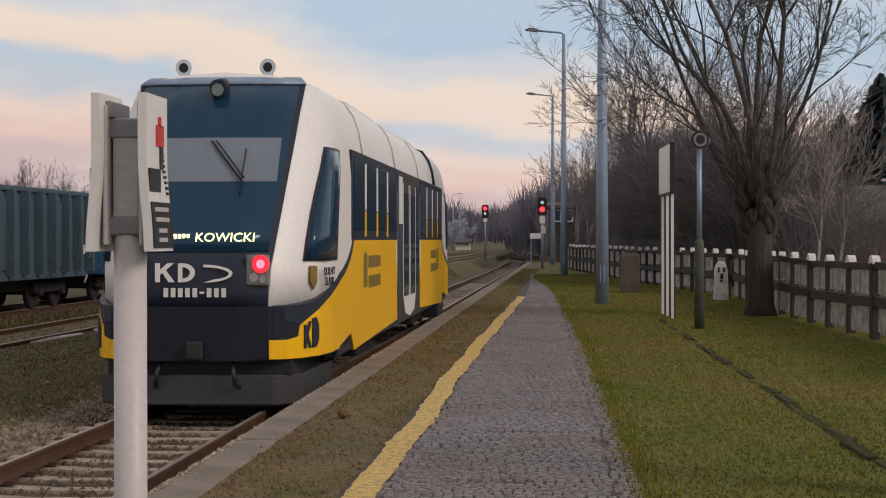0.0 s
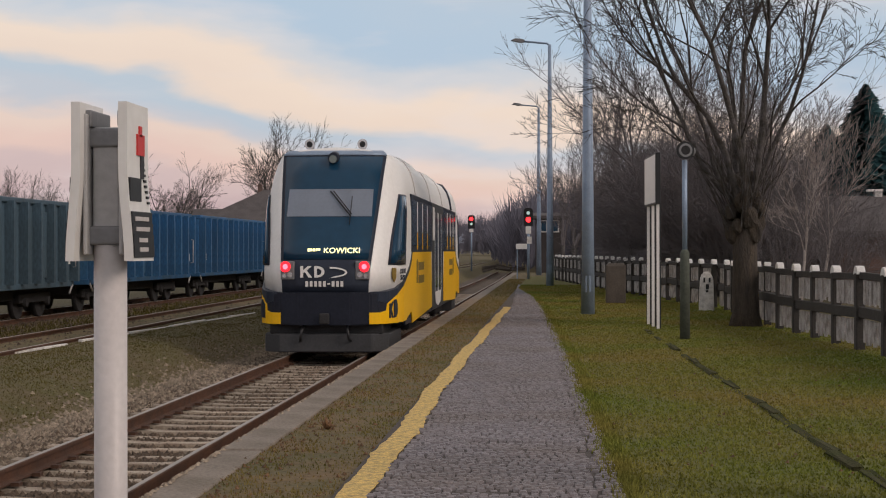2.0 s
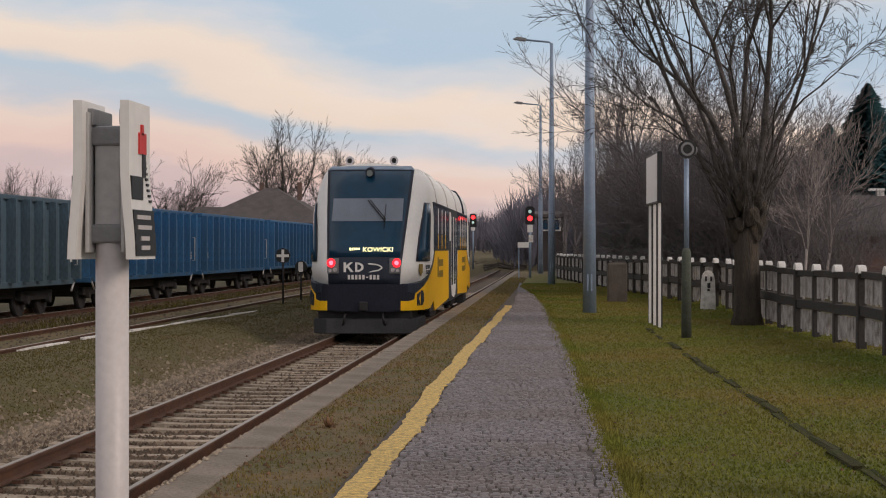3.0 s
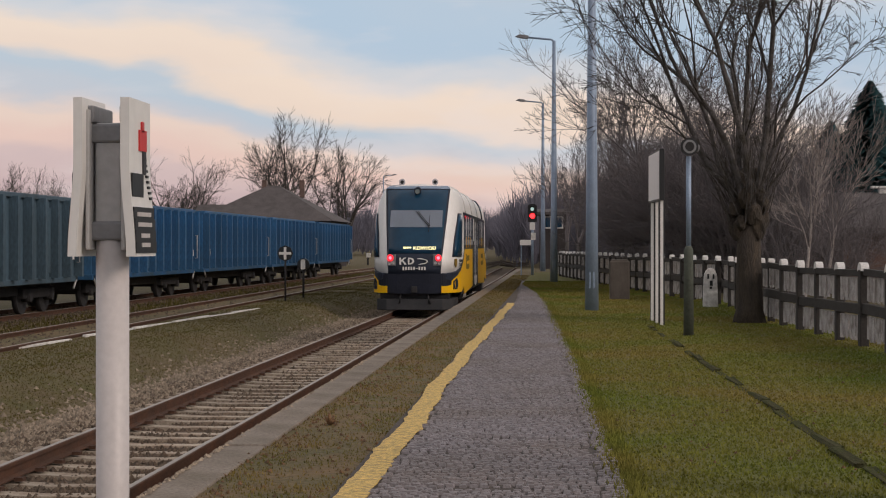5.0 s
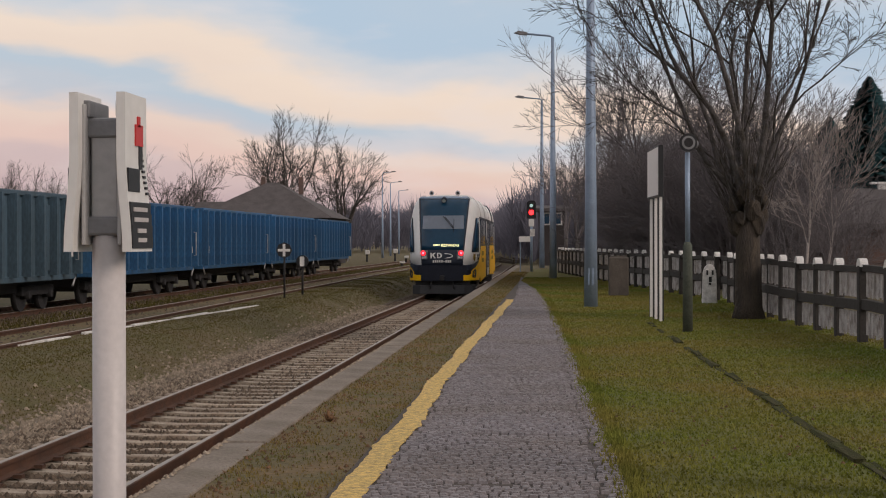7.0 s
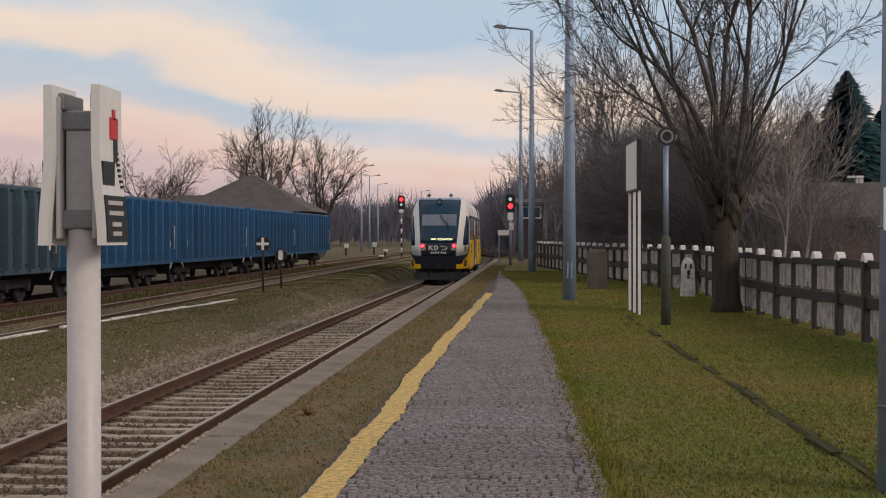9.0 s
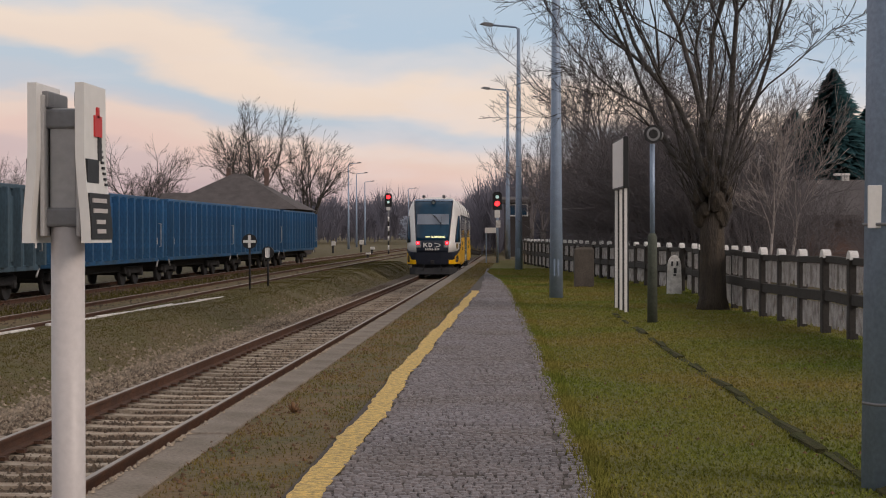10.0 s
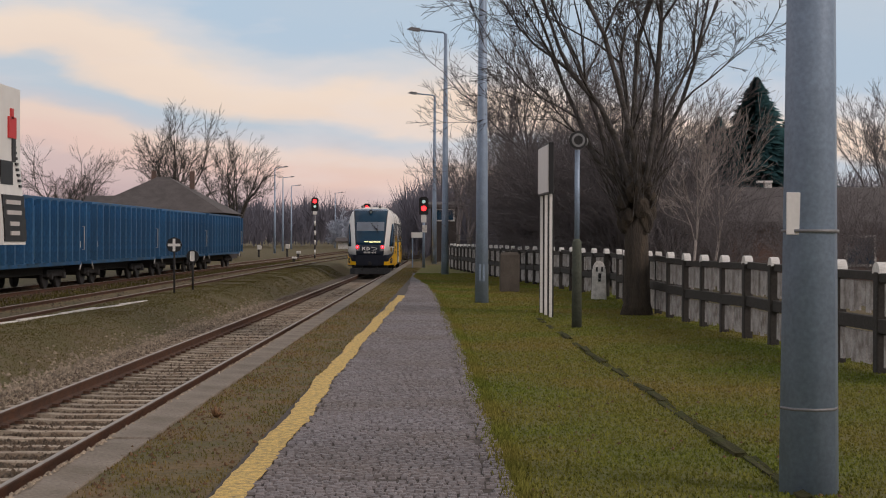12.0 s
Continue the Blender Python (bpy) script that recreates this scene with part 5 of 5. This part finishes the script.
part("identity_plate", box(B(), 0.05, -0.1, 2.25, 0.26, 0.02, 0.40, 0.01), M_WHITEWASH, sig)
part("relay_board", box(B(), -0.38, -0.1, 1.9, 0.62, 0.05, 0.30, 0.01), M_WHITE, sig, "white side board")
part("board_leg", box(B(), -0.62, -0.08, 0.95, 0.06, 0.06, 1.8), M_GALV, sig)
signal("signal", -8.17, 150, -0.35, 5.2, "tall signal showing red far down the line", False, 0, 1.25)
sig = signal("signal", -13.05, 150, -0.35, 5.75, "tall signal showing red on a dark and white striped post", True, 0, 1.25)


def cross_sign():
    x, y = -9.4, 54.0
    p = thing("track_clear_marker", pose(x, y, ground_z(x, y)), "round black marker with a white cross on a thin post", "sign")
    part("post", tube(B(), [(0, 0, -0.1), (0, 0, 1.72)], 0.035, 8), M_DARK, p)
    d = part("disc", prism(B(), [(0.27 * math.cos(a), 1.62 + 0.27 * math.sin(a)) for a in [math.pi * i / 4 for i in range(8)]], "y", -0.06, -0.03), M_BLACK, p)
    bm = box(B(), 0, -0.068, 1.62, 0.42, 0.012, 0.09)
    box(bm, 0, -0.0685, 1.62, 0.09, 0.013, 0.42)
    part("white_cross", bm, M_WHITE, d)
    return p


cross_sign()
p = thing("point_lantern", pose(-9.35, 57.5, -0.25), "small black and white point indicator disc", "lantern")
part("stem", tube(B(), [(0, 0, 0), (0, 0, 1.2)], 0.04, 8), M_DARK, p)
part("lantern", tube(B(), [(0, -0.08, 1.2), (0, 0.08, 1.2)], 0.22, 16), M_BLACK, p)
part("lantern_face", box(B(), 0, -0.09, 1.2, 0.16, 0.02, 0.36, 0.04), M_WHITE, p)
for x, y, s in ((-19.5, 160, 1.0), (-17.2, 165, 1.1), (-14.6, 150, 0.6), (-12.8, 128, 0.35)):
    p = thing("point_lever", pose(x, y, -0.3), "small white point lever with a weight", "point lever", "point levers")
    part("stand", box(B(), 0, 0, 0.45 * s, 0.18, 0.18, 0.9 * s, 0.02), M_DARK, p)
    part("weight", box(B(), 0.05, -0.05, 0.95 * s, 0.42, 0.3, 0.42 * s, 0.05), M_WHITEWASH, p)


# low stack of old timbers beside the crossing
p = thing("timber_stack", pose(-5.3, 150, -0.35), "low heap of old dark sleepers beside the line", "timber stack")
for i in range(9):
    part("timber", box(B(), 0, 0, 0, 1.5, 0.22, 0.16, 0.02), M_BLOCK, p, "", pose(-1.2 + (i % 3) * 1.3, (i % 2) * 0.4, 0.10 + 0.16 * (i // 3), 0, (i * 53) % 31 - 15, (i * 37) % 71 - 35))


# ---- buildings ----
def house(name, x, y, z, w, d, wall_h, roof_h, turn, wall_mat, label, windows, chimneys=((0, 0.2),), ridge="x"):
    h = thing(name, pose(x, y, z, 0, 0, turn), label, "house")
    part("wall", box(B(), 0, 0, wall_h / 2, w, d, wall_h), wall_mat, h)
    o = 0.45
    if ridge == "x":
        bm = prism(B(), [(-d / 2 - o, wall_h - 0.12), (0, wall_h + roof_h), (d / 2 + o, wall_h - 0.12), (d / 2 + o, wall_h + 0.1), (0, wall_h + roof_h + 0.22), (-d / 2 - o, wall_h + 0.1)], "x", -w / 2 - o, w / 2 + o)
        gable = prism(B(), [(-d / 2, wall_h - 0.02), (0, wall_h + roof_h - 0.02), (d / 2, wall_h - 0.02)], "x", -w / 2, w / 2)
    else:
        bm = prism(B(), [(-w / 2 - o, wall_h - 0.12), (0, wall_h + roof_h), (w / 2 + o, wall_h - 0.12), (w / 2 + o, wall_h + 0.1), (0, wall_h + roof_h + 0.22), (-w / 2 - o, wall_h + 0.1)], "y", -d / 2 - o, d / 2 + o)
        gable = prism(B(), [(-w / 2, wall_h - 0.02), (0, wall_h + roof_h - 0.02), (w / 2, wall_h - 0.02)], "y", -d / 2, d / 2)
    if ridge == "hip":
        bm.free()
        gable.free()
        bm = B()
        e = [bm.verts.new(v) for v in ((-w / 2 - o, -d / 2 - o, wall_h), (w / 2 + o, -d / 2 - o, wall_h), (w / 2 + o, d / 2 + o, wall_h), (-w / 2 - o, d / 2 + o, wall_h))]
        t = [bm.verts.new((-w * 0.04, 0, wall_h + roof_h)), bm.verts.new((w * 0.04, 0, wall_h + roof_h))]
        for q in ((e[0], e[1], t[1], t[0]), (e[1], e[2], t[1]), (e[2], e[3], t[0], t[1]), (e[3], e[0], t[0]), (e[3], e[2], e[1], e[0])):
            bm.faces.new(q)
    else:
        part("gable", gable, wall_mat, h)
    roof = part("roof", bm, M_ROOF, h)
    for cx, cy in chimneys:
        c = part("chimney", box(B(), cx, cy, wall_h + roof_h - 0.3, 0.42, 0.42, 1.6, 0.02), M_BRICK, roof)
    for wx, wz, ww, wh in windows:
        q = part("window", box(B(), wx, -d / 2 - 0.02, wz, ww + 0.2, 0.10, wh + 0.2, 0.01), M_WHITEWASH, h, "white framed window")
        part("pane", box(B(), wx, -d / 2 - 0.075, wz, ww, 0.03, wh), M_GLASS, q)
    return h


house("station_shed", -26.5, 146, -0.3, 12.0, 11, 4.1, 3.35, 0, M_DARKWALL, "brown hip-roofed building beyond the wagons", ((-4, 1.9, 1.0, 1.3), (0, 1.9, 1.0, 1.3), (4, 1.9, 1.0, 1.3)), ((-0.9, 0.3), (2.6, 0.3)), "hip")
house("white_hut", -19.4, 285, -0.3, 2.4, 3, 1.3, 0.5, 0, M_WHITEWASH, "small white hut far beside the line", (), (), "x")
house("outbuilding", -31.0, 150, -0.3, 6, 7, 3.6, 2.0, 0, M_BRICK, "low brick outbuilding with a pitched roof", ((0, 1.7, 0.9, 1.2),), ((2.0, 0.3),), "x")
house("signal_box", -0.75, 117, -0.3, 1.9, 3.0, 4.25, 0.12, 0, M_DARKWALL, "dark little signal hut with a flat overhanging roof", ((-0.35, 3.6, 0.35, 0.7), (0.4, 3.6, 0.5, 0.7)), (), "x")
house("dark_house", 21.5, 66, -0.1, 22, 9, 2.3, 1.35, 0, M_BRICK, "low dark house with a wide brown roof behind the fence", ((-6, 1.3, 1.0, 1.0), (2, 1.3, 1.0, 1.0)), (), "x")
p = thing("chimney", pose(12.75, 66.0, 3.3), "white capped chimney on the dark roof", "chimney")
part("stack", box(B(), 0.08, 0, 0.28, 0.3, 0.3, 0.75, 0.02), M_WHITEWASH, p)
part("cap", box(B(), -0.05, 0, 0.68, 0.6, 0.4, 0.09, 0.01), M_WHITE, p)


# ---- old lawn kerb, grass, stones and leaves ----
def lawn_kerb_x(y):
    return 1.73 + (32.7 - y) * 0.0226


old_kerb = thing("lawn_kerb", pose(0, 0, 0), "sunken mossy concrete kerb stones crossing the lawn, darkened as a shadow line", "kerb")
old_kerb["kind"] = "structure"
rng = random.Random(8)
kerb_meshes = []
for k in range(4):
    bm = box(B(), 0, 0, 0, 0.10, 0.97, 0.26, 0.025)
    for v in bm.verts:
        v.co += Vector((rng.uniform(-.012, .012), rng.uniform(-.02, .02), rng.uniform(-.015, .015)))
    kerb_meshes.append(mesh_of("kerb_stone", bm, M_OLDKERB))
for i in range(26):
    y = 7.5 + i * 1.0
    if i in (18, 21, 23):
        continue
    part("kerb_stone", kerb_meshes[i % 4], None, old_kerb, m=pose(lawn_kerb_x(y) + rng.uniform(-.02, .02), y, -0.117 + rng.uniform(-.03, .012), rng.uniform(-1, 1), rng.uniform(-5, 5), 1.3 + rng.uniform(-1.5, 1.5)))


def blades(name, count, place, h0, h1, mat, label, seed, lean=0.5, width=0.006):
    """Short blades of grass, each one triangle, where place(rng) puts them."""
    rng = random.Random(seed)
    vs, fs = [], []
    while len(fs) < count:
        q = place(rng)
        if q is None:
            continue
        x, y, z = q
        a = rng.uniform(0, 6.283)
        h = rng.uniform(h0, h1)
        w = width * (1 + y * 0.05)
        c, s = math.cos(a), math.sin(a)
        n = len(vs)
        vs += [(x - c * w, y - s * w, z - 0.01), (x + c * w, y + s * w, z - 0.01), (x + rng.uniform(-lean, lean) * h, y + rng.uniform(-lean, lean) * h, z + h)]
        fs.append((n, n + 1, n + 2))
    tagged(new(name, raw(name, vs, fs, mat)), label, "grass", kind="stuff")


def depth_pick(rng, near, far):
    """More blades near, fewer far."""
    return near * (far / near) ** rng.random()


def lawn_place(rng):
    y = depth_pick(rng, 8.5, 75)
    x = rng.uniform(path_right(y) - 0.05, min(6.0, 6.2 - 0.03 * y))
    return x, y, -0.014


blades("lawn_grass", 190000, lawn_place, 0.006, 0.024, M_GRASS, "short damp green lawn grass with dry patches", 21, 0.9, 0.008)


def edge_place(rng):
    y = depth_pick(rng, 8.5, 60)
    x = path_right(y) + abs(rng.gauss(0, 0.05)) * (1 if rng.random() < 0.6 else -1.2)
    return x, y, -0.01


blades("edge_grass", 14000, edge_place, 0.015, 0.06, M_GRASS, "ragged grass growing over the path edge", 22)


def verge_place(rng):
    y = depth_pick(rng, 8.5, 90)
    x = platform_x(y, rng.uniform(1.89, 2.88))
    if rng.random() < 0.7 - 0.01 * y and noise.noise((x * 1.6, y * 0.45, 9)) < 0.1:
        return None
    return x, y, -0.025


blades("verge_grass", 22000, verge_place, 0.006, 0.026, M_VERGEGRASS, "thin brownish grass and moss behind the kerb", 23)


def bank_place(rng):
    y = depth_pick(rng, 13, 110)
    x = line_x(y, rng.uniform(-5.3, -1.85))
    if rng.random() > 0.25 + (1 - smooth(-2.7, -1.95, x - line_x(y))):
        return None
    return x, y, ground_z(x, y)


blades("bank_grass", 75000, bank_place, 0.008, 0.026, M_DRYGRASS, "low olive grass between the tracks", 24, 0.6)


def far_place(rng):
    y = depth_pick(rng, 30, 140)
    x = line_x(y, rng.uniform(-9.2, -7.4))
    return x, y, ground_z(x, y) + 0.03


blades("yard_grass", 9000, far_place, 0.03, 0.12, M_DRYGRASS, "brown grass between the sidings", 25, 0.6)


def pebbles(name, count, place, s0, s1, mat, label, seed, category="ballast"):
    rng = random.Random(seed)
    vs, fs = [], []
    for i in range(count):
        x, y, z = place(rng)
        s = rng.uniform(s0, s1)
        a = rng.uniform(0, 1.57)
        c, d = math.cos(a) * s, math.sin(a) * s
        k = rng.uniform(0.5, 0.9)
        n = len(vs)
        vs += [(x + c, y + d, z), (x - d, y + c * k, z), (x - c * k, y - d, z), (x + d * k, y - c, z), (x + rng.uniform(-.4, .4) * s, y + rng.uniform(-.4, .4) * s, z + s * rng.uniform(0.5, 1.0))]
        fs += [(n, n + 1, n + 4), (n + 1, n + 2, n + 4), (n + 2, n + 3, n + 4), (n + 3, n, n + 4)]
    tagged(new(name, raw(name, vs, fs, mat)), label, category, kind="stuff")


def ballast_place(rng):
    y = depth_pick(rng, 9, 75)
    u = rng.uniform(-1.95, 1.6)
    return line_x(y, u), y, RAIL1 + grade(y) - 0.222 - 0.04 * smooth(-1.5, -2.5, u)


pebbles("ballast_stones", 26000, ballast_place, 0.02, 0.058, M_BALLAST, "loose brown and grey ballast stones", 31)


def shoulder_place(rng):
    y = depth_pick(rng, 11, 60)
    u = -1.4 - abs(rng.gauss(0, 0.5))
    x = line_x(y, u)
    return x, y, max(ground_z(x, y), RAIL1 + grade(y) - 0.232)


pebbles("shoulder_stones", 13000, shoulder_place, 0.02, 0.06, M_STONEPALE, "pale scattered stones at the grass edge", 32)


def leaf_place(rng):
    y = depth_pick(rng, 9, 40)
    return platform_x(y, rng.choice((rng.uniform(1.9, 2.85), rng.gauss(2.1, 0.12)))), y, -0.021


pebbles("dead_leaves", 450, leaf_place, 0.012, 0.03, M_LEAF, "scattered brown dead leaves", 33, "leaves")


def lawn_leaf(rng):
    y = depth_pick(rng, 9, 30)
    return rng.uniform(edge_right(y), 4.8), y, 0.0


pebbles("lawn_leaves", 220, lawn_leaf, 0.01, 0.025, M_LEAF, "scattered dead leaves on the lawn", 34, "leaves")


def yard_place(rng):
    y = depth_pick(rng, 26, 130)
    return (line_x(y, TRACK2) if rng.random() < 0.5 else siding_x(y)) + rng.uniform(-1.9, 1.9), y, RAIL2 - 0.12


pebbles("yard_stones", 9000, yard_place, 0.03, 0.08, M_BALLAST, "coarse brown stones and cinders between the sidings", 35)


def chip_place(rng):
    y = depth_pick(rng, 8.5, 45)
    return platform_x(y, 1.635 + abs(rng.gauss(0, 0.018))), y, 0.0


pebbles("kerb_chips", 900, chip_place, 0.008, 0.026, M_STONEPALE, "pale crumbled concrete along the kerb edge", 36, "rubble")
# one curled leaf lying on the verge
bm = B()
for i in range(7):
    a = 2 * math.pi * i / 7
    tube(bm, [(0, 0, 0.02), (0.05 * math.cos(a), 0.04 * math.sin(a), 0.045 + 0.03 * (i % 3))], [0.028, 0.006], 5)
single("dead_leaf", bm, M_LEAF, "curled brown dead leaf on the verge", "leaf", m=pose(-2.13, 14.6, -0.02))


# ---- granite setts of the path, last ----
def setts():
    rng = random.Random(77)
    shapes = []
    for k in range(5):
        w, l = 0.064 + rng.uniform(-.006, .006), 0.064 + rng.uniform(-.006, .006)
        t = 0.009
        top = [(-w / 2 + t, -l / 2 + t), (w / 2 - t, -l / 2 + t), (w / 2 - t, l / 2 - t), (-w / 2 + t, l / 2 - t)]
        vs = [(-w / 2, -l / 2, -0.02), (w / 2, -l / 2, -0.02), (w / 2, l / 2, -0.02), (-w / 2, l / 2, -0.02)]
        vs += [(x + rng.uniform(-.006, .006), y + rng.uniform(-.006, .006), 0.008 + rng.uniform(-.003, .003)) for x, y in top] + [(0, 0, 0.0115)]
        fs = [(0, 1, 5, 4), (1, 2, 6, 5), (2, 3, 7, 6), (3, 0, 4, 7), (4, 5, 8), (5, 6, 8), (6, 7, 8), (7, 4, 8)]
        shapes.append((vs, fs))
    meshes = [raw("sett", v, f, M_SETT) for v, f in shapes]
    av, af, made = [], [], 0
    y, row = 8.6, 0
    while y < 60:
        x = wavy(y) + 0.12 - 0.018 * max(0, y - 46) + rng.random() * 0.1
        pitch = rng.uniform(0.062, 0.08)
        while x < path_right(y) - 0.03:
            xx, yy = x + rng.uniform(-.006, .006), y + rng.uniform(-.006, .006) + 0.015 * math.sin(x * 2.2)
            zz = rng.uniform(-.004, .004) - (0.012 if rng.random() < 0.04 else 0)
            k, turn = rng.randrange(5), rng.uniform(-5, 5)
            if rng.random() < 0.02 or abs(x - edge_right(y) + 0.19 + 0.02 * math.sin(y * 1.3)) < 0.014 or noise.noise((x * 0.9, y * 9, 2)) > 0.44:
                pass
            elif 9.9 < y < 11.9 and made < 300:
                part("sett", meshes[k], None, pavement, m=pose(xx, yy, zz, rng.uniform(-2, 2), rng.uniform(-2, 2), turn))
                made += 1
            else:
                n = len(av)
                c, s = math.cos(radians(turn)), math.sin(radians(turn))
                av += [(xx + a * c - b * s, yy + a * s + b * c, zz + h) for a, b, h in shapes[k][0]]
                af += [tuple(n + i for i in f) for f in shapes[k][1]]
            x += pitch
        y += 0.068
        row += 1
    rest = part("setts", raw("setts", av, af, M_SETT), None, pavement)
    rest["kind"] = "stuff"


setts()


# ---- what moves ----
RUN = [(0.0, 18.5), (1.5, 27.7), (2.5, 34.0), (5.5, 54.3), (6.5, 61.4), (9.0, 77.6), (9.5, 81.0), (11.0, 91.2), (12.0, 98.0)]


def motions():
    walk(railcar_ob, [(t, pose(line_x(y), y, RAIL1 + grade(y + 11) + 0.004, 0, 0, math.degrees(-LEAN))) for t, y in RUN])


motions()
